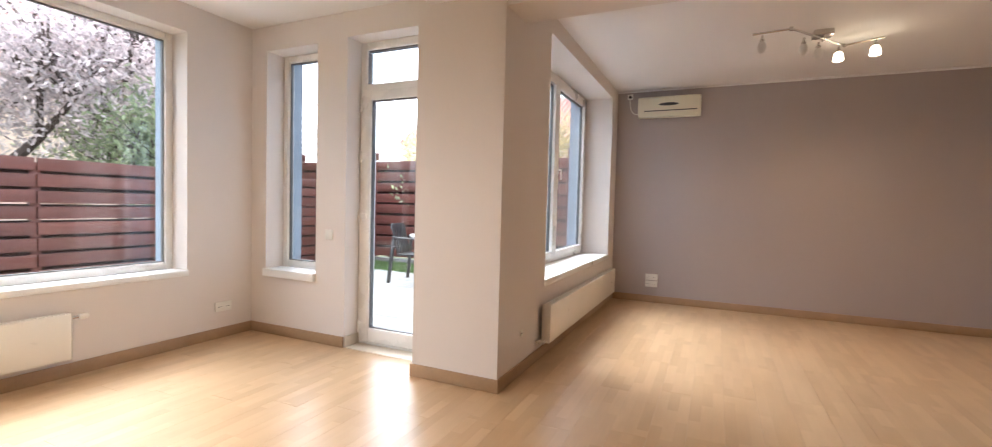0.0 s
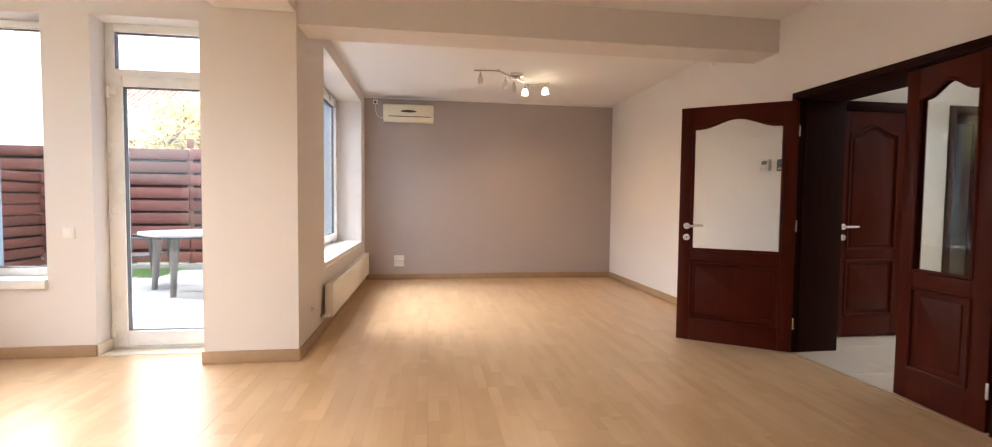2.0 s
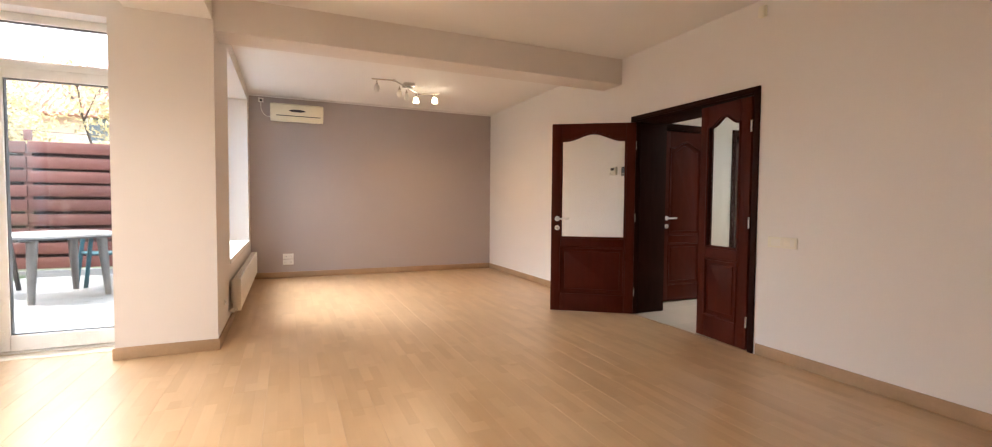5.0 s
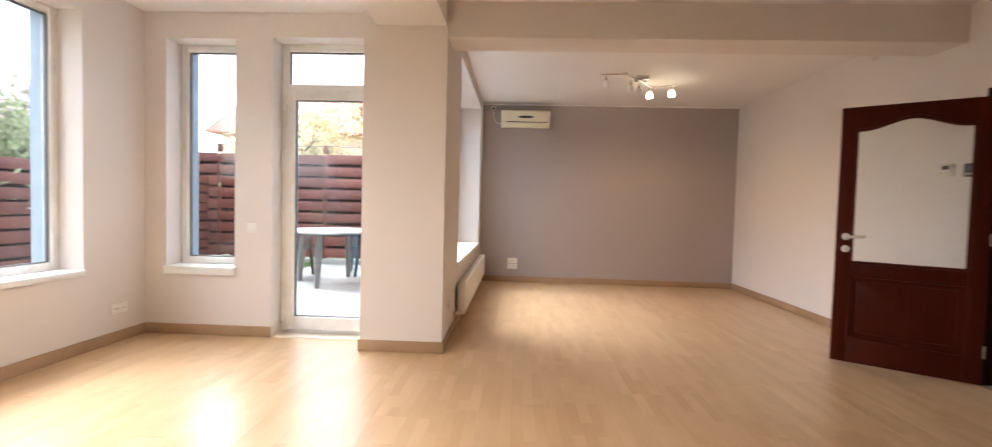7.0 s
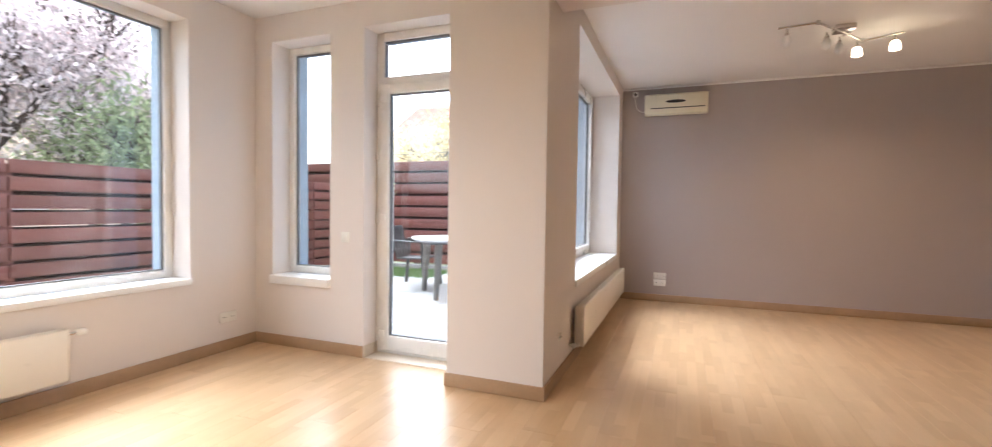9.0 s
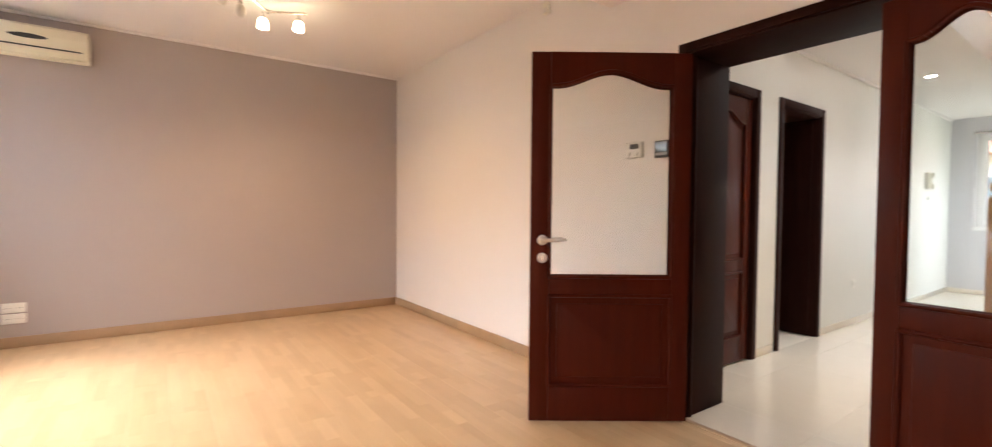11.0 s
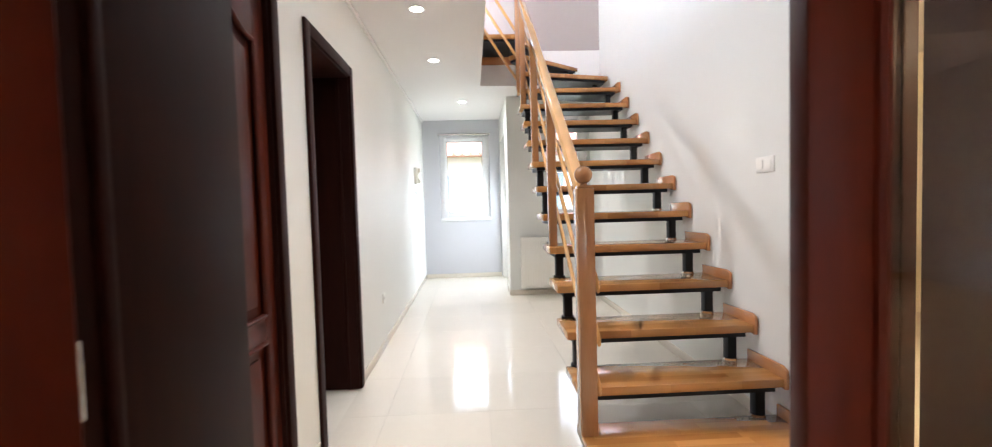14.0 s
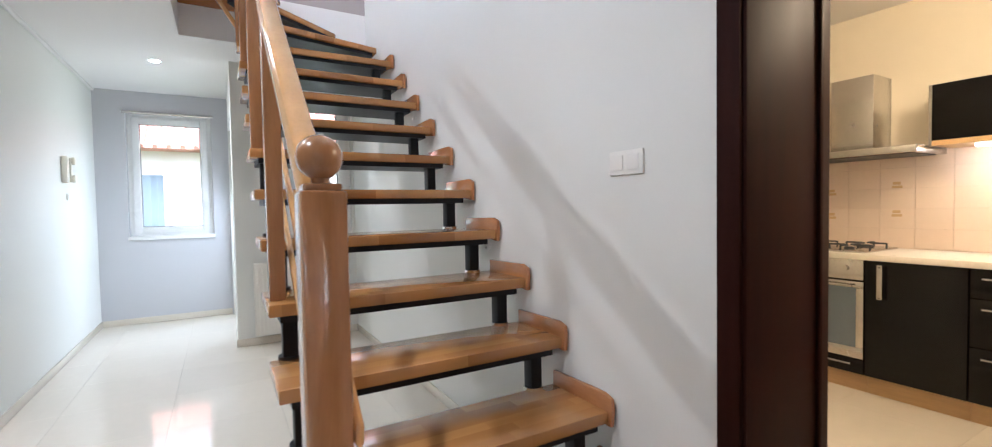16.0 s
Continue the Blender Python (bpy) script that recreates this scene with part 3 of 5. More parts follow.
# hole added out of view, sized to light the stairwell from above
setting("wall_upper_north", pierced("y", FLIP + 0.1, FLIP + 0.4, HX0, HX1, 3.0, UP, [(3.4, 7.4, 3.3, 4.95)]), paint_hall, "pale grey upper landing wall with an unseen opening added for daylight", "wall")
setting("wall_upper_west", boxes((HX0 - 0.3, HX0, STAIRWALL - 0.4, FLIP + 0.4, TOP + 0.6, UP)), paint_hall, "pale grey upper landing wall", "wall")
# another added hole out of view that brightens the upper landing
setting("wall_upper_end", pierced("x", HX1, HX1 + 0.3, 1.6, FLIP + 0.4, HTOP, UP, [(1.75, 2.75, 3.4, 5.2)]), paint_hall, "pale grey upper end wall with an unseen opening added for daylight", "wall")
setting("wall_upper_step", boxes((8.0, HX1, 1.6, 1.9, 3.0, UP)), paint_hall, "pale grey upper landing wall", "wall")
setting("ceiling_upper", boxes((HX0 - 0.3, HX1 + 0.3, STAIRWALL - 0.4, FLIP + 0.4, UP, UP + 0.2)), paint_ceiling, "white ceiling of the upper landing", "ceiling")
setting("wall_side_room", boxes((HX0, 6.2, FLIP + 2.0, FLIP + 2.2, 0, HTOP), (6.0, 6.2, FLIP + 0.42, FLIP + 2.0, 0, HTOP), (HX0, HX0 + 0.1, FLIP + 0.42, FLIP + 2.0, 0, HTOP)), paint_hall, "plain wall of the unlit side room", "wall")
setting("ceiling_side_room", boxes((HX0, 6.2, FLIP + 0.42, FLIP + 2.2, HTOP, HTOP + 0.2)), paint_ceiling, "plain ceiling of the unlit side room", "ceiling")
setting("wall_kitchen_back", boxes((EAST + 0.425, 7.2, -2.75, -2.45, 0, HTOP)), paint_kitchen, "warm cream painted kitchen wall", "wall")
setting("wall_kitchen_side", boxes((6.9, 7.2, -2.45, STAIRWALL - 0.42, 0, HTOP)), paint_kitchen, "warm cream painted kitchen wall", "wall")
setting("ceiling_kitchen", boxes((HX0, 6.9, -2.45, STAIRWALL - 0.42, HTOP, HTOP + 0.2)), paint_ceiling, "white kitchen ceiling", "ceiling")
window_frame("window_4", "x", HX1 + 0.15, ENDWIN[0], ENDWIN[1], ENDWIN[2], ENDWIN[3], "white plastic window at the end of the hall", [(ENDWIN[0] + 0.043, ENDWIN[1] - 0.043, 1)], inward=-1)
window_frame("door_porch", "y", 1.36, PORCH[0], PORCH[1], PORCH[2], PORCH[3], "white plastic glazed porch door", [(PORCH[0] + 0.043, PORCH[1] - 0.043, 1)])
window_frame("window_5", "x", RADX + 0.15, STAIRWIN[0], STAIRWIN[1], STAIRWIN[2], STAIRWIN[3], "white plastic window behind the stairs", [(STAIRWIN[0] + 0.043, STAIRWIN[1] - 0.043, 1)], inward=-1)
setting("sill_hall", boxes((HX1 - 0.03, HX1 + 0.09, ENDWIN[0] - 0.01, ENDWIN[1] + 0.01, 0.945, 0.985), bevel=0.005), sill_white, "white window sill board", "window sill")
skirting([(4.10, FLIP, 4.39, FLIP, 0, -1), (5.33, FLIP, HX1, FLIP, 0, -1), (HX1, 1.575, HX1, FLIP, -1, 0), (RADX, STAIRWALL, RADX, 1.575, -1, 0), (RADX, 1.56, PORCH[0], 1.56, 0, 1), (4.175, STAIRWALL, RADX, STAIRWALL, 0, 1)], hall_tile, "cream tile skirting", 0.07, 0.01)


def lined_opening(name, axis, w0, w1, hole, label, c=0.068, shade=None):
    """Dark timber lining and architraves round a hole through the wall from w0 to w1 across axis."""
    shade = shade or lining_wood
    a0, a1, _, h = hole
    t, p = 0.028, 0.018

    def put(bm, wa, wb, lo, hi, bottom, top):
        box(bm, *((wa, wb, lo, hi) if axis == "x" else (lo, hi, wa, wb)), bottom, top, 0.004)
    ob = thing(name, label, "door frame", kind="structure")
    for piece, rows in (("lining", [(w0 - 0.002, w1 + 0.002, a0, a0 + t, 0.001, h - t), (w0 - 0.002, w1 + 0.002, a1 - t, a1, 0.001, h - t), (w0 - 0.002, w1 + 0.002, a0, a1, h - t, h)]),
                        ("stop", [(w0 + 0.055, w0 + 0.075, a0 + t, a0 + t + 0.012, 0.001, h - t), (w0 + 0.055, w0 + 0.075, a1 - t - 0.012, a1 - t, 0.001, h - t)])):
        for r in rows:
            bm = bmesh.new()
            put(bm, *r)
            part(piece, bm, shade, ob)
    for wa, wb in ((w0 - p, w0), (w1, w1 + p)):
        for lo, hi, bottom, top in ((a0 + 0.018 - c, a0 + 0.018, 0.001, h - 0.018 + c), (a1 - 0.018, a1 - 0.018 + c, 0.001, h - 0.018 + c), (a0 + 0.018, a1 - 0.018, h - 0.018, h - 0.018 + c)):
            bm = bmesh.new()
            put(bm, wa, wb, lo, hi, bottom, top)
            part("architrave", bm, shade, ob)
    return ob


lined_opening("door_frame_1", "x", EAST, HX0, DOORWAY, "dark mahogany lining of the double doorway", c=0.048)
lined_opening("door_frame_2", "y", FLIP, FLIP + 0.42, D1, "dark timber frame of the closed hall door")
lined_opening("door_frame_3", "y", FLIP, FLIP + 0.42, D2, "dark timber lining of an open dark doorway")
lined_opening("door_frame_4", "y", STAIRWALL - 0.42, STAIRWALL, KD, "dark timber lining of the kitchen doorway")


def arch(u, shoulder, rise):
    """Height above the shoulder of a cathedral arch at u from 0 to 1."""
    s = min(u, 1 - u) * 2
    s = max(0.0, min(1.0, (s - shoulder) / (1 - shoulder)))
    return rise * s * s * (3 - 2 * s)


def moulding(bm, x0, x1, z0, z1, y, rise, w=0.021):
    """A rounded bead round a field with an arched head, standing proud of y."""
    pts = [(x0, z0), (x1, z0)] + [(x1 + (x0 - x1) * k / 20, z1 + arch(1 - k / 20, 0.12, rise)) for k in range(21)]
    for a, b in zip(pts, pts[1:] + pts[:1]):
        rod(bm, (a[0], y, a[1]), (b[0], y, b[1]), w / 2, 8)


def panel_leaf(name, w, h, at, turn, label, glazed=True, stile=0.10, free=0.105, handles=True, knuckle=-1):
    """A framed door leaf; x runs from the hinges to the free edge, y is its thickness."""
    t = 0.02
    door = thing(name, label, "door", at, turn, kind="structure")
    rail0, lock0, lock1, top0, rise = 0.20, 0.70, 0.805, 1.855, 0.078
    part("stile", boxes((0, stile, -t, t, 0, h), bevel=0.004), mahogany, door)
    part("stile", boxes((w - free, w, -t, t, 0, h), bevel=0.004), mahogany, door)
    part("bottom_rail", boxes((stile, w - free, -t, t, 0, rail0), bevel=0.003), mahogany, door)
    part("lock_rail", boxes((stile, w - free, -t, t, lock0, lock1), bevel=0.003), mahogany, door)
    x0, x1 = stile, w - free
    bm = bmesh.new()
    outline = [(x0, -t, h), (x0, -t, top0)] + [(x0 + (x1 - x0) * k / 24, -t, top0 + arch(k / 24, 0.12, rise)) for k in range(1, 24)] + [(x1, -t, top0), (x1, -t, h)]
    slab(bm, outline, (0, 2 * t, 0))
    part("top_rail", bm, mahogany, door)
    if glazed:
        ob = part("pane", boxes((x0 - 0.004, x1 + 0.004, -0.003, 0.003, lock1 - 0.004, top0 + rise)), door_glass, door)
        ob.visible_shadow = False
    fields = [(rail0, lock0, 0.0)] + ([] if glazed else [(lock1, top0, rise)])
    for z0, z1, r in fields:
        part("panel", boxes((x0, x1, -0.009, 0.009, z0, z1 + r * 0.98)), mahogany, door)
        m = 0.045
        bm = bmesh.new()
        pts = [(x0 + m, -0.016, z0 + m), (x1 - m, -0.016, z0 + m)] + [(x1 - m + (x0 - x1 + 2 * m) * k / 16, -0.016, z1 - m + arch(k / 16, 0.12, r)) for k in range(17)]
        slab(bm, pts, (0, 0.032, 0), bevel=0.006)
        part("raised_field", bm, mahogany, door)
    for z0, z1, r in [(rail0, lock0, 0.0), (lock1, top0, rise)]:
        bm = bmesh.new()
        for y in (-t + 0.001, t - 0.001):
            moulding(bm, x0, x1, z0, z1, y, r)
        part("moulding", bm, mahogany, door)
    if handles:
        hx, hz, kz = w - 0.066, 1.008, 0.910
        for s in (-1, 1):
            bm = bmesh.new()
            lathe(bm, [(0.028, 0.0), (0.028, 0.006), (0.024, 0.0105), (0.012, 0.0115)], sides=28)
            bm.transform(Matrix.Translation((hx, s * t, hz)) @ Matrix.Rotation(radians(-90 * s), 4, "X"))
            rose = part("handle_rose", bm, satin_white, door, "pale satin round handle rose")
            bm = bmesh.new()
            rod(bm, (hx, s * (t + 0.010), hz), (hx, s * (t + 0.046), hz), 0.010, 16)
            rod(bm, (hx + 0.004, s * (t + 0.046), hz), (hx - 0.055, s * (t + 0.047), hz + 0.001), 0.0105, 16)
            rod(bm, (hx - 0.055, s * (t + 0.047), hz + 0.001), (hx - 0.118, s * (t + 0.044), hz + 0.003), 0.0105, 16, 0.0085)
            ball(bm, (hx - 0.118, s * (t + 0.044), hz + 0.003), 0.0085, 12, 8)
            ball(bm, (hx + 0.004, s * (t + 0.046), hz), 0.0105, 12, 8)
            part("lever", bm, satin_white, rose)
            bm = bmesh.new()
            lathe(bm, [(0.028, 0.0), (0.028, 0.005), (0.025, 0.009), (0.010, 0.0095)], sides=28)
            bm.transform(Matrix.Translation((hx, s * t, kz)) @ Matrix.Rotation(radians(-90 * s), 4, "X"))
            esc = part("escutcheon", bm, satin_white, door, "pale satin keyhole plate")
            bm = bmesh.new()
            rod(bm, (hx, s * (t + 0.008), kz + 0.005), (hx, s * (t + 0.0115), kz + 0.005), 0.008, 14)
            box(bm, hx - 0.0045, hx + 0.0045, *sorted((s * (t + 0.008), s * (t + 0.0115))), kz - 0.014, kz + 0.003)
            part("lock_cylinder", bm, steel, esc)
        part("latch_plate", boxes((w - 0.0005, w + 0.0015, -0.009, 0.009, 0.93, 1.10)), chrome, door)
    for hz in (0.23, 1.03, 1.80):
        bm = bmesh.new()
        rod(bm, (-0.006, knuckle * (t + 0.004), hz - 0.045), (-0.006, knuckle * (t + 0.004), hz + 0.045), 0.009, 12)
        part("hinge", bm, chrome, door)
    return door


panel_leaf("door_1", 0.88, 2.036, (2.562, 2.462, 0.012), 145.2, "mahogany stained door leaf with a large glass pane, standing open")
leaf2 = panel_leaf("door_2", 0.545, 2.036, (2.574, 1.081, 0.012), 85.4, "narrow mahogany stained door leaf with a glass pane, nearly shut", handles=False, stile=0.108, free=0.088, knuckle=1)
part("flush_bolt", boxes((0.544, 0.5475, -0.010, 0.010, 0.33, 0.55), (0.544, 0.5475, -0.010, 0.010, 1.5, 1.72), bevel=0.0), chrome, leaf2, "worn steel flush bolt plate")
panel_leaf("door_3", 0.70, 2.055, (4.0, FLIP + 0.035, 0.012), 180, "mahogany stained panel door with arched upper field, closed", glazed=False)

# ---- living room things ----


def radiator(name, length, height, at, turn, label, ribs=True):
    """A steel panel radiator; x runs along the wall, y away from it, z up from its lower edge."""
    r = thing(name, label, "radiator", at, turn)
    part("front_panel", boxes((0, length, 0.085, 0.10, 0, height), bevel=0.006), radiator_white, r)
    part("back_panel", boxes((0, length, 0.035, 0.05, 0, height), bevel=0.006), radiator_white, r)
    bm = bmesh.new()
    for k in range(int(length / 0.035)):
        box(bm, 0.015 + k * 0.035, 0.0165 + k * 0.035, 0.05, 0.085, 0.02, height - 0.02)
    part("fins", bm, radiator_white, r)
    bm = boxes((0, length, 0.035, 0.045, height, height + 0.004), (0, length, 0.09, 0.10, height, height + 0.004))
    for k in range(int(length / 0.02)):
        box(bm, 0.005 + k * 0.02, 0.009 + k * 0.02, 0.045, 0.09, height, height + 0.004)
    part("top_grille", bm, radiator_white, r)
    for x in (-0.004, length):
        part("side_panel", boxes((x, x + 0.004, 0.03, 0.102, -0.002, height + 0.004), bevel=0.0015), radiator_white, r)
    if ribs:
        bm = bmesh.new()
        for k in range(int(length / 0.033)):
            box(bm, 0.02 + k * 0.033, 0.036 + k * 0.033, 0.099, 0.103, 0.03, height - 0.03, 0.0018, 1)
        part("ribs", bm, radiator_white, r)
    for z in (0.05, height - 0.05):
        bm = bmesh.new()
        rod(bm, (-0.0045, 0.066, z), (-0.012, 0.066, z), 0.013, 14)
        part("plug", bm, chrome, r)
    for x in (0.15, length - 0.15):
        part("bracket", boxes((x, x + 0.03, 0.0, 0.036, 0.05, height - 0.03)), radiator_white, r)
    return r


def valve(at, turn, label):
    v = thing("radiator_valve", label, "radiator valve", at, turn)
    bm = bmesh.new()
    rod(bm, (-0.03, 0, 0), (0.03, 0, 0), 0.010, 14)
    part("valve_body", bm, chrome, v)
    bm = bmesh.new()
    lathe(bm, [(0.012, 0.0), (0.019, 0.004), (0.021, 0.03), (0.019, 0.05), (0.013, 0.056)], sides=18)
    bm.transform(Matrix.Translation((0.03, 0, 0)) @ Matrix.Rotation(radians(90), 4, "Y"))
    part("thermostat_head", bm, switch_white, v)
    return v


radiator("radiator", 2.4, 0.30, (WEST, 1.57, 0.14), -90, "long low white panel radiator under the wide window", ribs=False)
valve((WEST + 0.066, 1.59, 0.41), 90, "white thermostatic valve on the low radiator")
radiator("radiator", 2.62, 0.30, (-1.336, 6.12, 0.145), -90, "long low white panel radiator under the deep window", ribs=False)
valve((-1.27, 6.14, 0.42), 90, "white thermostatic valve on the low radiator")
pipes = thing("radiator_pipe", "white radiator feed pipe running into the wall", "pipe", (-1.336, 3.49, 0.0))
bm = bmesh.new()
rod(bm, (0.066, 0, 0.16), (0.066, -0.05, 0.16), 0.009)
rod(bm, (0.066, -0.05, 0.16), (0.0, -0.05, 0.16), 0.009)
ball(bm, (0.066, -0.05, 0.16), 0.010)
part("pipe", bm, radiator_white, pipes)
bm = bmesh.new()
lathe(bm, [(0.012, 0.0), (0.019, 0.004), (0.021, 0.02), (0.014, 0.03)], sides=16)
bm.transform(Matrix.Translation((0.02, -0.05, 0.16)) @ Matrix.Rotation(radians(90), 4, "Y"))
part("lockshield", bm, switch_white, pipes)


def plate(name, label, category, at, turn, gangs=1, kind="switch", mat=None, size=0.082):
    """A wall plate; x along the wall, y away from it."""
    mat = mat or switch_white
    w = size if gangs == 1 else size + 0.071 * (gangs - 1)
    p = thing(name, label, category, at, turn)
    part("cover_plate", boxes((-w / 2, w / 2, 0, 0.009, -size / 2, size / 2), bevel=0.003), mat, p)
    for g in range(gangs):
        cx = (g - (gangs - 1) / 2) * 0.071
        if kind == "switch":
            bm = boxes((cx - 0.026, cx + 0.026, 0.009, 0.013, -0.026, 0.026), bevel=0.002)
            part("rocker", bm, mat, p)
        elif kind == "double":
            for s in (-1, 1):
                part("rocker", boxes((cx + s * 0.0135 - 0.0125, cx + s * 0.0135 + 0.0125, 0.009, 0.013, -0.026, 0.026), bevel=0.002), mat, p)
        else:
            bm = bmesh.new()
            lathe(bm, [(0.024, 0.0), (0.024, 0.003), (0.019, 0.003), (0.019, 0.001)], sides=24)
            bm.transform(Matrix.Translation((cx, 0.009, 0)) @ Matrix.Rotation(radians(-90), 4, "X"))
            sock = part("socket_ring", bm, mat, p)
            for s in (-1, 1):
                bm = bmesh.new()
                rod(bm, (cx + s * 0.0095, 0.009, 0), (cx + s * 0.0095, 0.0135, 0), 0.0035, 8)
                part("pin_hole", bm, dark_plastic, sock)
    return p


plate("light_switch", "white single light switch beside the terrace door", "light switch", (-3.045, NORTH, 0.945), 180)
plate("wall_socket", "white double wall socket above the skirting", "wall socket", (WEST, 2.70, 0.275), -90, 2, "socket")
plate("wall_socket", "white double wall socket on the accent wall", "wall socket", (-0.82, FAR, 0.335), 180, 2, "socket")
plate("wall_socket", "white double wall socket below another on the accent wall", "wall socket", (-0.82, FAR, 0.245), 180, 2, "socket")
plate("wall_socket", "small white wall socket on the pillar side", "wall socket", (-1.336, 3.118, 0.305), -90, 1, "socket", size=0.05)
ls = thing("light_switch", "long cream light switch plate beside the double door", "light switch", (EAST, 0.805, 0.905), 90)
part("cover_plate", boxes((-0.115, 0.115, 0, 0.009, -0.041, 0.041), bevel=0.003), switch_cream, ls)
part("field", boxes((-0.092, 0.088, 0.009, 0.0115, -0.026, 0.026), bevel=0.001), switch_white, ls)
for x0, x1 in ((-0.065, -0.015), (-0.013, 0.012)):
    part("rocker", boxes((x0, x1, 0.0115, 0.015, -0.024, 0.024), bevel=0.002), switch_cream, ls)

th = thing("thermostat", "white room thermostat with a grey display and two knobs", "thermostat", (EAST, 2.835, 1.558), 90)
part("case", boxes((-0.062, 0.062, 0, 0.032, -0.048, 0.048), bevel=0.006), switch_white, th)
part("display", boxes((-0.044, 0.022, 0.032, 0.034, 0.006, 0.036)), dark_plastic, th)
for kx in (-0.028, 0.03):
    bm = bmesh.new()
    rod(bm, (kx, 0.031, -0.024), (kx, 0.043, -0.024), 0.013, 20)
    part("knob", bm, switch_white, th)
km = thing("keypad", "small dark wall keypad with a blue grey screen", "keypad", (EAST, 2.640, 1.548), 90)
part("case", boxes((-0.05, 0.05, 0, 0.018, -0.05, 0.05), bevel=0.004), dark_plastic, km)
part("screen", boxes((-0.036, 0.036, 0.018, 0.020, -0.014, 0.038)), screen_blue, km)
part("key_bar", boxes((-0.036, 0.036, 0.018, 0.0205, -0.036, -0.02), bevel=0.001), table_top_mat, km)

ac = thing("air_conditioner", "yellowed white wall air conditioner below the ceiling", "air conditioner", (-0.674, FAR, 2.392), 180)
bm = bmesh.new()
prof = [(0, 0.0, 0.03), (0, 0.0, 0.27), (0, 0.165, 0.275), (0, 0.195, 0.255), (0, 0.205, 0.18), (0, 0.20, 0.085), (0, 0.165, 0.02), (0, 0.09, 0.0)]
slab(bm, [(-0.371, p[1], p[2] * 0.94) for p in prof], (0.742, 0, 0), bevel=0.006)
part("body", bm, ac_cream, ac)
part("air_slot", boxes((-0.33, 0.29, 0.194, 0.2035, 0.072, 0.082)), dark_plastic, ac)
bm = bmesh.new()
ball(bm, (0, 0.203, 0.155), 0.125, 24, 10, (1, 0.03, 0.16))
part("badge", bm, dark_plastic, ac)
part("flap", boxes((-0.345, 0.345, 0.10, 0.178, 0.008, 0.016), bevel=0.003), ac_cream, ac)
bm = bmesh.new()
for k in range(5):
    box(bm, -0.33, 0.33, 0.02 + k * 0.03, 0.03 + k * 0.03, 0.255, 0.264)
part("top_grille", bm, ac_cream, ac)
pc = bpy.data.curves.new("cable", "CURVE")
pc.dimensions, pc.bevel_depth, pc.bevel_resolution = "3D", 0.005, 2
sp = pc.splines.new("NURBS")
cable_pts = [(-1.175, FAR - 0.012, 2.70), (-1.18, FAR - 0.012, 2.60), (-1.16, FAR - 0.012, 2.50), (-1.10, FAR - 0.012, 2.46), (-1.03, FAR - 0.02, 2.47)]
sp.points.add(len(cable_pts) - 1)
for q, c in zip(sp.points, cable_pts):
    q.co = (*c, 1)
sp.use_endpoint_u = True
cable = new("power_cable", pc)
pc.materials.append(switch_white)
tagged(cable, "thin white power cable looping to the air conditioner", "cable")
plate("wall_socket", "white socket with a dark plug near the ceiling", "wall socket", (-1.175, FAR, 2.705), 180, 1, "socket", size=0.07)
pg = thing("mains_plug", "dark mains plug in the high wall socket", "plug", (-1.175, FAR - 0.009, 2.70), 180)
bm = bmesh.new()
rod(bm, (0, 0.0, 0), (0, 0.03, 0), 0.019, 16, 0.015)
part("plug_body", bm, dark_plastic, pg)
det = thing("infrared_detector", "small white wall detector near the ceiling", "detector", (EAST, 3.665, 2.70), 90)
bm = boxes((-0.03, 0.03, 0, 0.035, -0.045, 0.045), bevel=0.01)
part("case", bm, switch_cream, det)
part("lens", boxes((-0.02, 0.02, 0.033, 0.04, -0.035, 0.0), bevel=0.004), lamp_glass, det)
det2 = thing("smoke_detector", "small beige wall detector near the ceiling", "detector", (EAST, 1.016, 2.68), 90)
part("case", boxes((-0.03, 0.03, 0, 0.035, -0.045, 0.045), bevel=0.01), switch_cream, det2)

# ceiling lamps with five swivelling spots on a zigzag bar


def ceiling_lamp(at, turn, lit, label):
    cl = thing("ceiling_lamp", label, "ceiling lamp", at, turn)
    part("canopy", boxes((-0.072, 0.072, -0.072, 0.072, -0.045, 0.0), bevel=0.006), steel, cl)
    bm = bmesh.new()
    rod(bm, (0, 0, -0.044), (0, 0, -0.085), 0.009)
    part("stem", bm, steel, cl)
    bar = [(-0.545, -0.36), (-0.275, -0.40), (0.19, 0.19), (0.44, 0.06)]
    for a, b in zip(bar, bar[1:]):
        bm = bmesh.new()
        rod(bm, (*a, -0.08), (*b, -0.08), 0.0085, 12)
        part("bar", bm, steel, cl)
    for a in bar[1:3]:
        bm = bmesh.new()
        rod(bm, (*a, -0.094), (*a, -0.066), 0.014)
        part("joint", bm, steel, cl)
    for k, (sx, sy) in enumerate(SHADES):
        x, y = sx - 0.68, sy - 4.80
        bm = bmesh.new()
        rod(bm, (x, y, -0.075), (x, y, -0.115), 0.008)
        lathe(bm, [(0.014, 0.0), (0.017, -0.012), (0.017, -0.03)], (x, y, -0.105), 16)
        arm = part("spot_arm", bm, steel, cl)
        bm = bmesh.new()
        if k < 5 - lit:
            lathe(bm, [(0.017, 0.0), (0.030, -0.02), (0.034, -0.055), (0.024, -0.085), (0.012, -0.095)], (x, y, -0.13), 18)
            part("shade", bm, lamp_glass, arm)
        else:
            lathe(bm, [(0.020, 0.0), (0.032, -0.015), (0.040, -0.075), (0.036, -0.078)], (x, y, -0.125), 18)
            part("shade", bm, bulb_on, arm, "glowing frosted glass shade")
    return cl


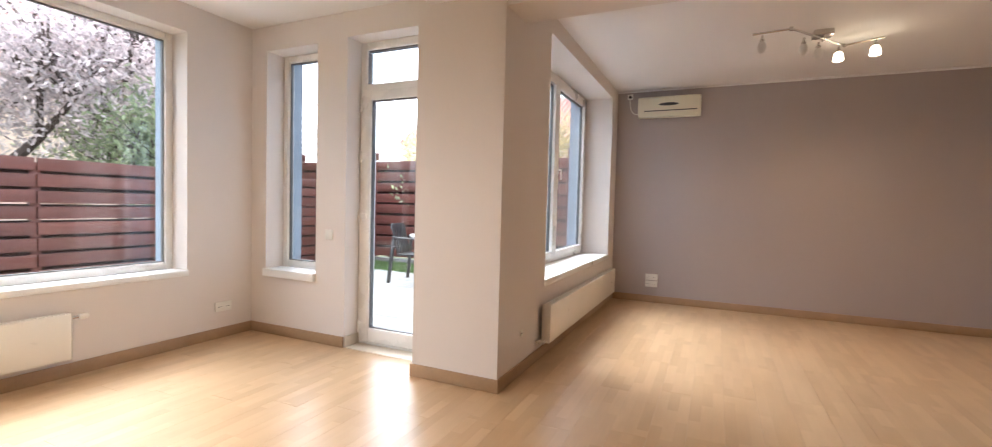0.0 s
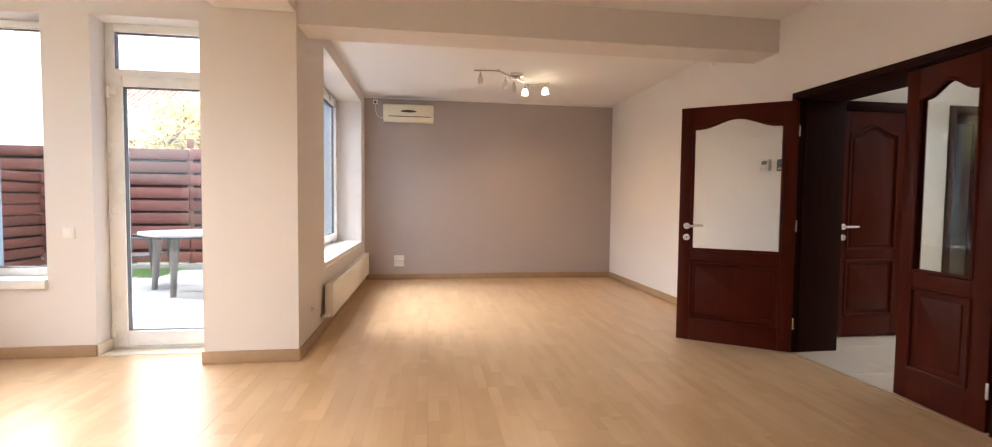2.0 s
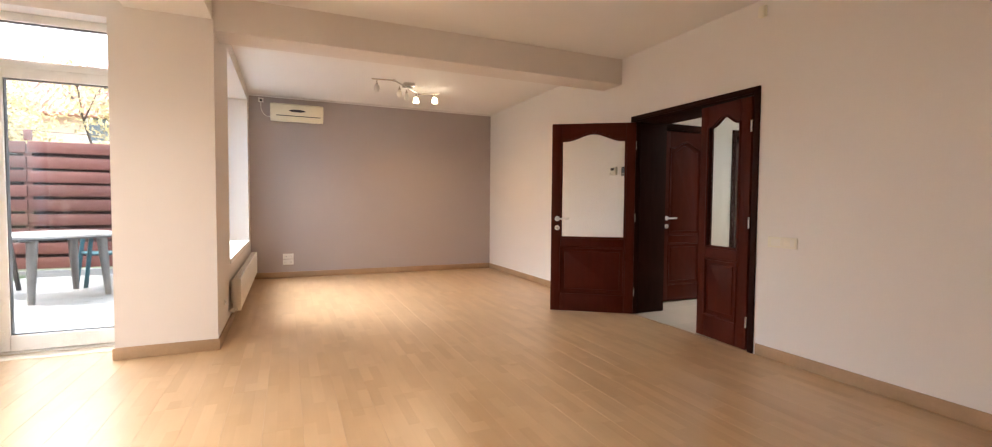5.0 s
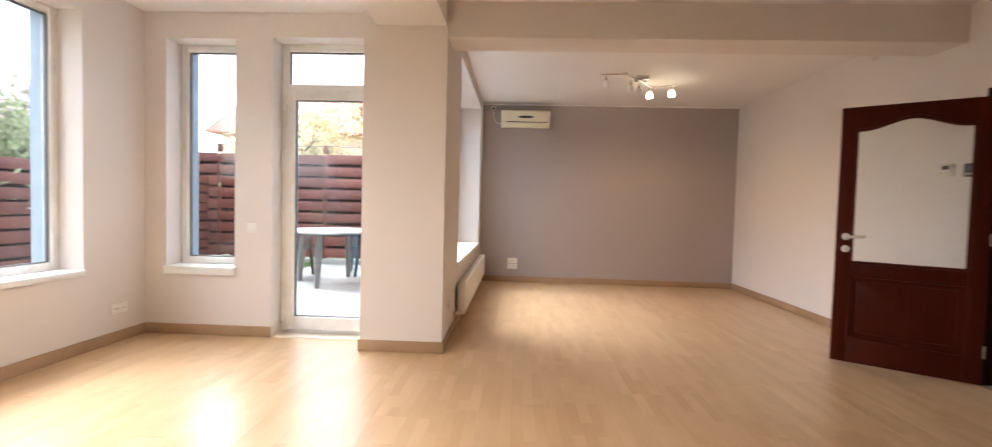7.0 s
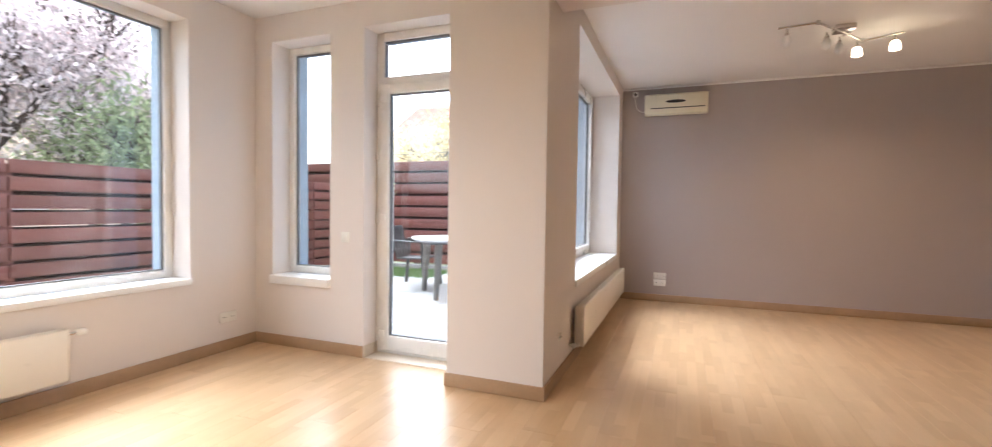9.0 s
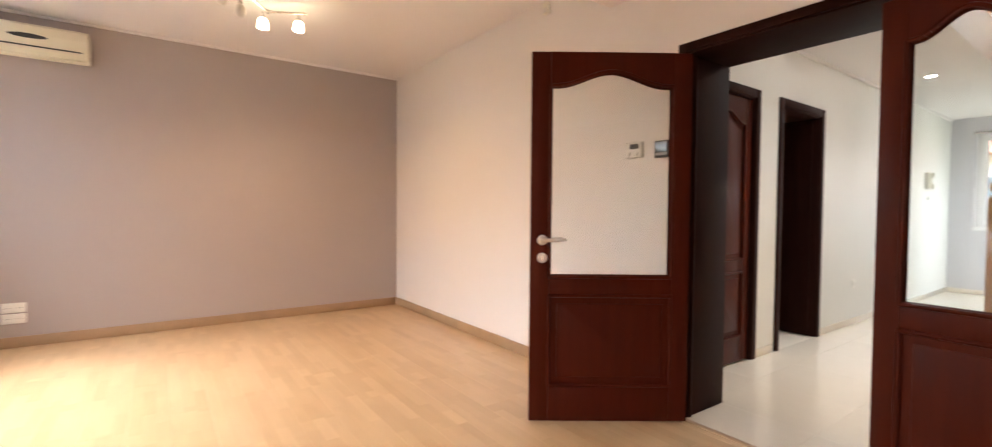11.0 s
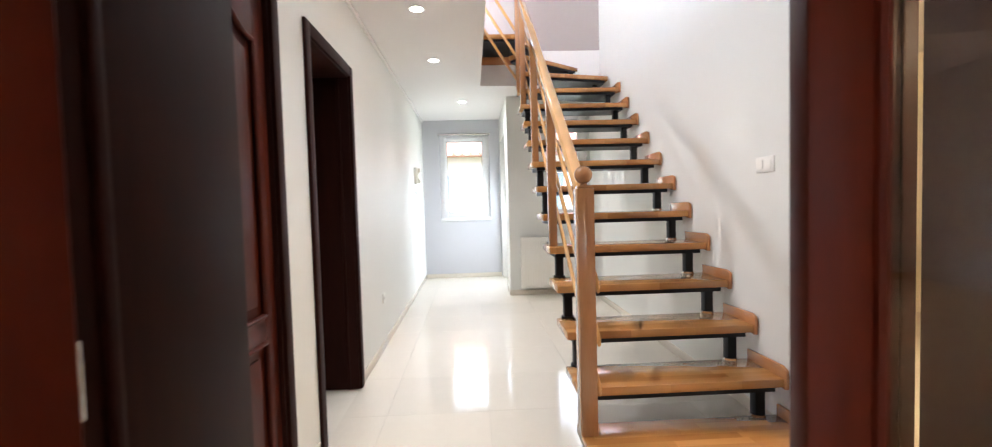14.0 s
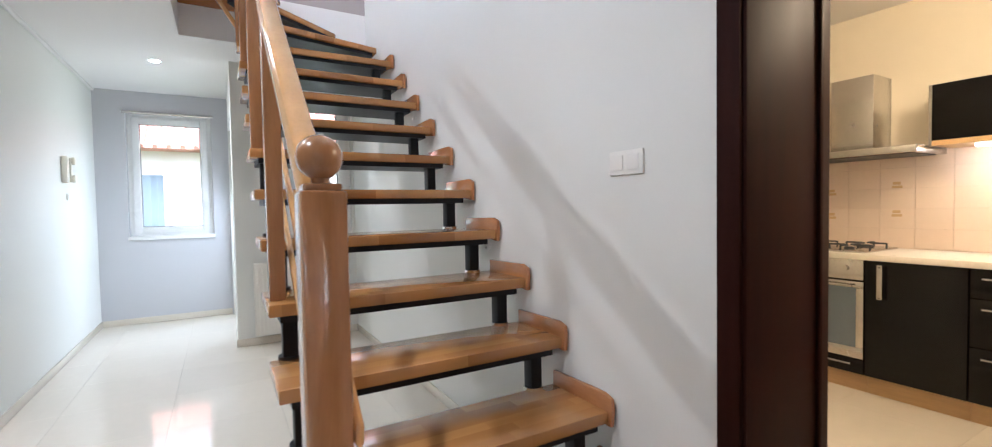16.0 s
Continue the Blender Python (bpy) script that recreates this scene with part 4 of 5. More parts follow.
ceiling_lamp((0.68, 4.80, TOP), 0, 2, "brushed steel zigzag ceiling lamp with five glass spots, two lit")
ceiling_lamp((-2.1, 0.55, TOP), 0, 5, "brushed steel zigzag ceiling lamp with five lit glass spots")

# ---- staircase ----
RISE, GO, FIRST = 0.207, 0.26, 4.31


def tread_outline(k):
    x = FIRST + GO * (k - 1)
    if k <= 10:
        return [(x, 0.50), (x + 0.325, 0.50), (x + 0.325, 1.54), (x, 1.54)]
    return {11: [(6.90, 0.50), (7.34, 0.50), (7.08, 1.54), (6.90, 1.54)], 12: [(7.27, 0.50), (7.685, 0.50), (7.685, 0.86), (7.17, 1.54), (7.00, 1.54)],
            13: [(7.685, 0.74), (7.685, 1.28), (7.20, 1.60), (7.08, 1.52)], 14: [(7.685, 1.18), (7.685, 1.895), (7.10, 1.895), (7.10, 1.52)]}[k]


stairs = thing("staircase", "open staircase with varnished oak treads on black steel", "staircase")
for k in range(0, 15):
    z = 0.10 + RISE * k - (0.004 if k == 14 else 0)
    out = tread_outline(k)
    bm = bmesh.new()
    slab(bm, [(p[0], p[1], z - 0.045) for p in out], (0, 0, 0.045), bevel=0.006)
    tr = part("tread", bm, stair_oak, stairs)
    cx, cy = sum(p[0] for p in out) / len(out), sum(p[1] for p in out) / len(out)
    bm = bmesh.new()
    slab(bm, [(cx + (p[0] - cx) * 0.9, cy + (p[1] - cy) * 0.93, z - 0.070) for p in out], (0, 0, 0.026))
    part("support_plate", bm, black_steel, stairs)
    if k <= 11:
        x = out[0][0]
        bm = bmesh.new()
        slab(bm, [(x + 0.005, 0.482, z - 0.055), (x + 0.325, 0.482, z - 0.01), (x + 0.325, 0.482, z + 0.055), (x + 0.03, 0.482, z + 0.06), (x - 0.012, 0.482, z + 0.045), (x - 0.018, 0.482, z + 0.01), (x - 0.012, 0.482, z - 0.055)], (0, 0.019, 0), bevel=0.004)
        part("wall_string", bm, string_oak, stairs)
        bm = bmesh.new()
        ball(bm, (x + 0.10, 0.477, z - 0.075), 0.03, 9, 6, (0.9, 0.12, 0.8))
        bmesh.ops.translate(bm, vec=(0.025, 0, -0.02), verts=[v for v in bm.verts if random.random() < 0.25])
        part("plaster_patch", bm, chip_white, stairs)
    if 1 <= k <= 11:
        for y in (0.60, 1.47):
            x = out[0][0] + 0.065
            part("riser_post", boxes((x - 0.027, x + 0.027, y - 0.025, y + 0.025, z - RISE, z - 0.068), bevel=0.003), black_steel, stairs)
            bm = bmesh.new()
            rod(bm, (x, y, z - RISE), (x, y, z - RISE + 0.012), 0.04, 14)
            part("bolt", bm, black_steel if y > 1 else chrome, stairs)
for k, ps in ((12, [(7.10, 1.42), (7.4, 0.62)]), (13, [(7.16, 1.46), (7.6, 0.84)]), (14, [(7.16, 1.56), (7.6, 1.26)])):
    for x, y in ps:
        z = 0.10 + RISE * k
        part("riser_post", boxes((x - 0.025, x + 0.025, y - 0.025, y + 0.025, z - RISE, z - 0.068), bevel=0.003), black_steel, stairs)
for y in (0.60, 1.47):
    part("floor_plate", boxes((FIRST - GO + 0.02, FIRST - GO + 0.14, y - 0.05, y + 0.05, 0.001, 0.034), bevel=0.003), black_steel, stairs)

part("landing_fascia", boxes((7.672, 7.696, 1.42, 1.895, 2.84, 3.08), bevel=0.004), string_oak, stairs)
part("landing_fascia", boxes((6.95, 7.69, 1.896, 1.915, 2.84, 3.08), bevel=0.004), string_oak, stairs)
rail = thing("stair_railing", "varnished oak stair railing with a ball newel", "railing")
NX, NY, SL = 4.272, 1.505, RISE / GO
nl = part("newel", boxes((NX - 0.042, NX + 0.042, NY - 0.042, NY + 0.042, 0.101, 1.285), bevel=0.009), newel_oak, rail)
bm = bmesh.new()
box(bm, NX - 0.034, NX + 0.034, NY - 0.034, NY + 0.034, 1.283, 1.297, 0.004)
rod(bm, (NX, NY, 1.296), (NX, NY, 1.312), 0.017, 20)
ball(bm, (NX, NY, 1.347), 0.043, 32, 20)
part("ball_finial", bm, newel_oak, nl)
LX = 6.98
for zoff, h, w, y, nm in ((1.235, 0.085, 0.062, NY, "handrail"), (0.83, 0.05, 0.022, NY - 0.055, "diagonal_rail"), (0.575, 0.05, 0.022, NY - 0.055, "diagonal_rail"), (0.335, 0.05, 0.022, NY - 0.055, "diagonal_rail")):
    x0 = NX + 0.042 if nm == "handrail" else NX - 0.03
    za, zb = zoff + SL * (x0 - NX), zoff + SL * (LX - NX)
    bm = bmesh.new()
    slab(bm, [(x0, y - w / 2, za - h / 2), (LX, y - w / 2, zb - h / 2), (LX, y - w / 2, zb + h / 2), (x0, y - w / 2, za + h / 2)], (0, w, 0), bevel=0.010 if nm == "diagonal_rail" else 0.018)
    part(nm, bm, rail_oak, rail)
for k in (4, 7, 10):
    x = FIRST + GO * (k - 1) + 0.10
    part("baluster", boxes((x - 0.03, x + 0.03, NY - 0.03, NY + 0.025, 0.10 + RISE * k, 1.21 + SL * (x - NX)), bevel=0.006), newel_oak, rail)
bm = boxes((LX, LX + 0.075, NY - 0.037, NY + 0.037, 0.10 + RISE * 11, 4.05), bevel=0.008)
part("newel", bm, newel_oak, rail)
for z0, z1 in ((2.52, 3.08), (2.76, 3.33), (3.02, 3.60), (3.36, 3.98)):
    bm = bmesh.new()
    slab(bm, [(7.035, 1.54, z0 - 0.025), (7.035, 1.90, z1 - 0.025), (7.035, 1.90, z1 + 0.025), (7.035, 1.54, z0 + 0.025)], (0.03, 0, 0), bevel=0.006)
    part("winder_rail", bm, rail_oak, rail)
part("newel", boxes((7.015, 7.085, 1.90, 1.97, 3.001, 4.15), bevel=0.008), newel_oak, rail)
landing = thing("landing_railing", "varnished oak railing along the upper landing edge", "railing")
for x in (3.8, 4.75, 5.7, 6.6):
    part("post", boxes((x - 0.03, x + 0.03, 1.92, 1.98, 3.0, 3.95), bevel=0.006), newel_oak, landing)
for z in (3.2, 3.42, 3.64, 3.9):
    part("rail", boxes((3.72, 6.95, 1.935, 1.965 if z < 3.8 else 1.985, z, z + (0.05 if z < 3.8 else 0.07)), bevel=0.008), rail_oak, landing)

# ---- hall things ----
for sx, sy in SPOTS:
    s = thing("ceiling_spot", "small round recessed ceiling spot, lit", "ceiling spot", (sx, sy, HTOP), group="hall ceiling spots")
    bm = bmesh.new()
    lathe(bm, [(0.041, -0.001), (0.053, -0.001), (0.053, -0.006), (0.041, -0.006)], sides=28)
    part("bezel", bm, chrome, s)
    bm = bmesh.new()
    lathe(bm, [(0.040, -0.001), (0.040, -0.0075)], sides=24)
    part("lens", bm, spot_on, s)
ic = thing("intercom", "white wall intercom with a receiver on the hall wall", "intercom", (8.72, FLIP, 1.63), 180)
part("base", boxes((-0.055, 0.055, 0, 0.045, -0.115, 0.115), bevel=0.010), switch_cream, ic)
bm = boxes((-0.05, 0.0, 0.045, 0.06, -0.105, 0.105), (-0.05, 0.0, 0.058, 0.085, 0.045, 0.11), (-0.05, 0.0, 0.058, 0.085, -0.11, -0.045), bevel=0.008)
part("receiver", bm, switch_cream, ic)
plate("wall_button", "small white push button below the intercom", "switch", (8.83, FLIP, 1.40), 180, 1, "switch", size=0.06)
plate("wall_socket", "white wall socket low on the hall wall", "wall socket", (6.17, FLIP, 0.43), 180, 1, "socket")
plate("light_switch", "white double light switch on the stair wall", "light switch", (4.495, STAIRWALL, 1.39), 0, 2, "switch")
radiator("radiator", 0.72, 0.66, (RADX, 1.44, 0.10), 90, "white ribbed panel radiator beside the stairs").matrix_world = pose(RADX, 0.70, 0.10, 0, 0, 90)
bl = thing("roller_blind", "rolled up white blind at the head of the hall window", "blind", (HX1 - 0.02, (ENDWIN[0] + ENDWIN[1]) / 2, 2.365))
bm = bmesh.new()
rod(bm, (0, -0.43, 0), (0, 0.43, 0), 0.016, 14)
part("roller", bm, steel, bl)

# ---- kitchen things ----
KF = -1.87


def base_unit(x0, x1, label):
    c = thing("base_cabinet", label, "kitchen cabinet", (x0, KF, 0))
    part("body", boxes((0.002, x1 - x0 - 0.002, -0.57, -0.022, 0.12, 0.868)), kitchen_black, c)
    part("plinth", boxes((0.0, x1 - x0, -0.08, -0.06, 0.0, 0.12)), beech, c)
    return c


oc = base_unit(4.76, 5.36, "black lacquered oven housing unit")
part("drawer_front", boxes((0.003, 0.597, -0.02, 0.0, 0.125, 0.215), bevel=0.003), kitchen_black, oc)
bm = bmesh.new()
rod(bm, (0.06, 0.03, 0.19), (0.54, 0.03, 0.19), 0.006)
part("handle", bm, steel, oc)
ov = thing("oven", "built-in stainless steel oven with a dark glass door", "oven", (4.76, KF, 0.225))
part("door_frame", boxes((0.003, 0.597, -0.02, 0.004, 0.0, 0.07), (0.003, 0.597, -0.02, 0.004, 0.46, 0.50), (0.003, 0.045, -0.02, 0.004, 0.07, 0.46), (0.555, 0.597, -0.02, 0.004, 0.07, 0.46), bevel=0.003), steel, ov)
part("door_glass", boxes((0.045, 0.555, -0.015, 0.001, 0.07, 0.46)), oven_glass, ov)
cp = part("control_panel", boxes((0.003, 0.597, -0.02, 0.006, 0.51, 0.645), bevel=0.004), steel, ov)
for kx in (0.10, 0.30, 0.40, 0.50):
    bm = bmesh.new()
    rod(bm, (kx, 0.005, 0.585), (kx, 0.03, 0.585), 0.018, 18)
    part("knob", bm, steel, cp)
bm = bmesh.new()
rod(bm, (0.05, 0.045, 0.475), (0.55, 0.045, 0.475), 0.009)
for kx in (0.08, 0.52):
    rod(bm, (kx, 0.0, 0.475), (kx, 0.045, 0.475), 0.007)
part("handle", bm, steel, ov)
dc = base_unit(4.27, 4.758, "black lacquered base cabinet with one tall door")
part("door", boxes((0.003, 0.485, -0.02, 0.0, 0.125, 0.865), bevel=0.003), kitchen_black, dc)
bm = bmesh.new()
box(bm, 0.385, 0.415, 0.022, 0.030, 0.63, 0.845, 0.003)
for kz in (0.64, 0.83):
    rod(bm, (0.40, 0.0, kz), (0.40, 0.03, kz), 0.005)
part("handle", bm, steel, dc)
dr = base_unit(3.47, 4.268, "black lacquered base cabinet with three drawers")
for z0, z1 in ((0.125, 0.43), (0.435, 0.70), (0.705, 0.865)):
    d = part("drawer_front", boxes((0.003, 0.795, -0.02, 0.0, z0, z1), bevel=0.003), kitchen_black, dr)
    bm = bmesh.new()
    rod(bm, (0.12, 0.03, z1 - 0.05), (0.74, 0.03, z1 - 0.05), 0.006)
    for kx in (0.16, 0.70):
        rod(bm, (kx, 0.0, z1 - 0.05), (kx, 0.03, z1 - 0.05), 0.005)
    part("handle", bm, steel, d)
base_unit(3.02, 3.468, "black lacquered base cabinet")
side = base_unit(5.362, 5.96, "black lacquered base cabinet beside the oven")
part("door", boxes((0.003, 0.595, -0.02, 0.0, 0.125, 0.865), bevel=0.003), kitchen_black, side)
wt = tagged(part("worktop", boxes((3.01, 5.97, -2.448, KF + 0.03, 0.87, 0.908), bevel=0.004), worktop), "cream laminate kitchen worktop", "worktop")
hob = thing("hob", "stainless steel gas hob with black pan supports", "hob", (5.06, -2.14, 0.908))
part("plate", boxes((-0.29, 0.29, -0.25, 0.25, 0.0, 0.012), bevel=0.004), steel, hob)
for bx, by, r in ((-0.15, -0.12, 0.045), (0.15, -0.12, 0.035), (-0.15, 0.12, 0.03), (0.15, 0.12, 0.04)):
    bm = bmesh.new()
    lathe(bm, [(r, 0.012), (r, 0.022), (r * 0.8, 0.028)], (bx, by, 0), 18)
    part("burner", bm, dark_plastic, hob)
    bm = bmesh.new()
    for a in range(4):
        c, s = math.cos(a * math.pi / 2), math.sin(a * math.pi / 2)
        rod(bm, (bx + 0.025 * c, by + 0.025 * s, 0.042), (bx + 0.12 * c, by + 0.12 * s, 0.042), 0.006, 6)
        rod(bm, (bx + 0.12 * c, by + 0.12 * s, 0.012), (bx + 0.12 * c, by + 0.12 * s, 0.046), 0.006, 6)
    part("pan_support", bm, dark_plastic, hob)
hood = thing("cooker_hood", "stainless steel chimney cooker hood", "cooker hood", (4.86, -2.445, 1.54))
bm = boxes((-0.32, 0.44, 0.0, 0.47, 0.0, 0.045), bevel=0.004)
part("canopy", bm, steel, hood)
part("filter", boxes((-0.28, 0.40, 0.05, 0.43, -0.004, 0.0)), dark_plastic, hood)
part("chimney", boxes((-0.02, 0.24, 0.0, 0.27, 0.045, 0.56), bevel=0.003), steel, hood)
part("motor_housing", boxes((0.27, 0.44, 0.33, 0.46, -0.05, 0.0), bevel=0.004), dark_plastic, hood)
wc2 = thing("wall_cabinet", "black fronted wall cabinet beyond the cooker hood", "kitchen cabinet", (5.31, -2.445, 1.55))
part("body", boxes((0, 0.6, 0, 0.31, 0.03, 0.42)), kitchen_black, wc2)
part("underside", boxes((0, 0.6, 0, 0.33, 0.0, 0.03)), beech, wc2)
part("door", boxes((0.003, 0.597, 0.31, 0.33, 0.032, 0.42), bevel=0.003), kitchen_black, wc2)
part("side_panel", boxes((-0.016, 0.0, 0, 0.33, 0.0, 0.42)), steel, wc2)
wc = thing("wall_cabinet", "black fronted wall cabinet with a beech underside", "kitchen cabinet", (3.515, -2.445, 1.575))
part("body", boxes((0, 1.0, 0, 0.31, 0.03, 0.37)), kitchen_black, wc)
part("underside", boxes((0, 1.0, 0, 0.33, 0.0, 0.03)), beech, wc)
part("door", boxes((0.003, 0.997, 0.31, 0.33, 0.032, 0.37), bevel=0.003), kitchen_black, wc)
part("side_panel", boxes((1.0, 1.016, 0, 0.33, 0.0, 0.37)), steel, wc)
for sx in (0.51, 0.81):
    bm = bmesh.new()
    rod(bm, (sx, 0.165, -0.012), (sx, 0.165, 0.0), 0.035, 20)
    part("light_disc", bm, spot_on, wc)

# ---- terrace and garden ----
setting("ground", boxes((-90, 90, -90, 90, -0.30, -0.12)), soil, "garden soil and turf reaching far off", "ground")


def fence(name, along, fixed, start, count, z_low, rows, pitch, label):
    f = thing(name, label, "fence")
    span, h = 2.0, pitch * 0.78

    def shared(nm, bm, m):
        return mesh_of(nm, bm, m)
    board = shared("slat", boxes((0, span - 0.02, -0.011, 0.011, 0, h), bevel=0.004), fence_wood)
    post = shared("post", boxes((-0.045, 0.045, -0.035, 0.035, 0, rows * pitch + 0.37), bevel=0.006), fence_wood)
    for c in range(count + 1):
        p = new("post", post)
        p.parent = f
        p.matrix_basis = pose(start + c * span, fixed + 0.05, z_low - 0.45) if along == "x" else pose(fixed - 0.05, start + c * span, z_low - 0.45, 0, 0, 90)
        if c == count:
            continue
        for r in range(rows):
            s = new("slat", board)
            s.parent = f
            off = random.uniform(-0.006, 0.006)
            s.matrix_basis = pose(start + c * span + 0.01, fixed, z_low + r * pitch + off, 0, random.uniform(-0.25, 0.25), 0) if along == "x" else pose(fixed, start + c * span + 0.01, z_low + r * pitch + off, random.uniform(-0.25, 0.25), 0, 90)
    # back boards behind the gaps, their shade put into the colour
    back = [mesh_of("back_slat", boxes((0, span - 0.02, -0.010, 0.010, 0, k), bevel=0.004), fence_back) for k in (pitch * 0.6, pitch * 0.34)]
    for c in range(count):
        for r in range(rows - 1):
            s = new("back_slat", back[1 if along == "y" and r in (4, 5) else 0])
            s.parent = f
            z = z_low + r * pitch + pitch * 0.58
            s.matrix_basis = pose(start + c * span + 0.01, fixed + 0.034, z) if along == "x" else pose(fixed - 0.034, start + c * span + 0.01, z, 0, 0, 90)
    return f


fence("fence", "y", -6.5, -5.6, 7, 0.12, 9, 0.168, "red brown stained slatted timber fence along the garden")
fence("fence", "x", 7.55, -10.3, 5, 0.16, 9, 0.213, "red brown stained slatted timber fence behind the terrace")
setting("fence_base", boxes((-10.3, -0.2, 7.50, 7.60, -0.12, 0.13), bevel=0.008), paving, "pale concrete kerb under the terrace fence", "kerb")
wire = thing("fence_wire", "thin dark wire strung above the terrace fence", "wire")
for k in range(5):
    bm = bmesh.new()
    rod(bm, (-10.3 + k * 2.0, 7.60, 2.195), (-9.3 + k * 2.0, 7.60, 2.165), 0.004, 6)
    rod(bm, (-9.3 + k * 2.0, 7.60, 2.165), (-8.3 + k * 2.0, 7.60, 2.195), 0.004, 6)
    part("strand", bm, dark_plastic, wire)
for k in range(6):
    part("support", boxes((-10.34 + k * 2.0, -10.26 + k * 2.0, 7.57, 7.63, 2.05, 2.205), bevel=0.004), fence_wood, wire)
for x, y, z in ((-3.32, 5.54, 0.05),):
    tb = thing("garden_table", "grey plastic garden table on the terrace", "garden table", (x, y, z), 42)
    bm = bmesh.new()
    out = [(0.56 * (abs(math.cos(a)) ** 0.55) * (1 if math.cos(a) >= 0 else -1), 0.56 * (abs(math.sin(a)) ** 0.55) * (1 if math.sin(a) >= 0 else -1), 0.715) for a in (2 * math.pi * k / 48 for k in range(48))]
    slab(bm, out, (0, 0, 0.03), bevel=0.006)
    part("tabletop", bm, table_top_mat, tb)
    part("apron", boxes((-0.5, 0.5, -0.5, -0.47, 0.692, 0.716), (-0.5, 0.5, 0.47, 0.5, 0.692, 0.716), (-0.5, -0.47, -0.47, 0.47, 0.692, 0.716), (0.47, 0.5, -0.47, 0.47, 0.692, 0.716)), grey_plastic, tb)
    for lx in (-1, 1):
        for ly in (-1, 1):
            bm = bmesh.new()
            rod(bm, (lx * 0.36, ly * 0.36, 0.0), (lx * 0.32, ly * 0.32, 0.715), 0.032, 12, 0.052)
            part("leg", bm, taupe_plastic, tb)


def garden_chair(at, turn, mat, label):
    c = thing("garden_chair", label, "garden chair", at, turn, group="garden chairs round the table")
    bm = bmesh.new()
    slab(bm, [(-0.23, -0.22, 0.41), (0.23, -0.22, 0.41), (0.20, 0.22, 0.395), (-0.20, 0.22, 0.395)], (0, 0, 0.025), bevel=0.008)
    part("seat", bm, mat, c)
    bm = bmesh.new()
    for k in range(5):
        x = -0.16 + k * 0.08
        slab(bm, [(x - 0.026, 0.215, 0.41), (x + 0.026, 0.215, 0.41), (x + 0.03, 0.31, 0.80), (x - 0.03, 0.31, 0.80)], (0, 0.014, 0))
    slab(bm, [(-0.22, 0.305, 0.78), (0.22, 0.305, 0.78), (0.17, 0.325, 0.865), (-0.17, 0.325, 0.865)], (0, 0.018, 0), bevel=0.005)
    part("backrest", bm, mat, c)
    for s in (-1, 1):
        bm = bmesh.new()
        slab(bm, [(s * 0.26 - 0.028, -0.20, 0.635), (s * 0.26 + 0.028, -0.20, 0.635), (s * 0.25 + 0.025, 0.27, 0.66), (s * 0.25 - 0.025, 0.27, 0.66)], (0, 0, 0.02), bevel=0.006)
        part("armrest", bm, mat, c)
        for y0_, y1_, zt in ((-0.26, -0.19, 0.64), (0.30, 0.24, 0.66)):
            bm = bmesh.new()
            slab(bm, [(s * 0.285 - 0.02, y0_ - 0.022, 0), (s * 0.285 + 0.02, y0_ - 0.022, 0), (s * 0.285 + 0.02, y0_ + 0.022, 0), (s * 0.285 - 0.02, y0_ + 0.022, 0)], (-s * 0.03, y1_ - y0_, zt), bevel=0.004)
            part("leg", bm, mat, c)
    return c


garden_chair((-3.10, 6.46, 0.05), -64, green_plastic, "dark green plastic garden armchair beside the table")
garden_chair((-4.12, 5.86, 0.05), 96, grey_plastic, "dark grey plastic garden armchair at the table")


def tree(name, at, height, spread, leaf_mat, leaves, label, seed, trunk=0.14, low=0.3, leaf=0.05):
    rnd = random.Random(seed)
    t = thing(name, label, "tree", at)
    bm = bmesh.new()
    tips = []

    def grow(a, d, length, r, depth):
        b = a + d * length
        rod(bm, a, b, r, 7, r * 0.68)
        if depth <= 2:
            tips.append((a, b))
        if depth == 0:
            return
        for _ in range(3 if depth > 1 else 4):
            v = Vector((rnd.uniform(-1, 1), rnd.uniform(-1, 1), rnd.uniform(-0.15, 0.9)))
            grow(b, (d * 0.65 + v.normalized() * 0.75).normalized(), length * rnd.uniform(0.6, 0.85), r * 0.62, depth - 1)
    grow(Vector((0, 0, 0)), Vector((rnd.uniform(-0.1, 0.1), rnd.uniform(-0.1, 0.1), 1)).normalized(), height * low, trunk, 4)
    part("trunk", bm, bark, t)
    verts, faces = [], []
    for _ in range(leaves):
        a, b = rnd.choice(tips)
        c = a.lerp(b, rnd.random()) + Vector((rnd.gauss(0, spread), rnd.gauss(0, spread), rnd.gauss(0, spread)))
        u = Vector((rnd.uniform(-1, 1), rnd.uniform(-1, 1), rnd.uniform(-1, 1))).normalized() * leaf * rnd.uniform(0.7, 1.5)
        w = u.orthogonal().normalized() * leaf * 0.45
        n = len(verts)
        verts += [c - u, c + w - u * 0.1, c + u, c - w - u * 0.1]
        faces.append((n, n + 1, n + 2, n + 3))
    me = bpy.data.meshes.new("crown")
    me.from_pydata(verts, [], faces)
    me.materials.append(leaf_mat)
    cr = new("crown", me)
    cr.parent = t
    return t


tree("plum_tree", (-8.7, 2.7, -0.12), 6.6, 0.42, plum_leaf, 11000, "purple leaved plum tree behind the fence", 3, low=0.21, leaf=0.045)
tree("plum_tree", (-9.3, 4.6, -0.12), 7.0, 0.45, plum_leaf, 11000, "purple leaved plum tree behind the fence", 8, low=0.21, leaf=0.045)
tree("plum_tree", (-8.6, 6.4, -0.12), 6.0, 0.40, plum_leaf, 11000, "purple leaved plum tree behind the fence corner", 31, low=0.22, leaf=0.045)
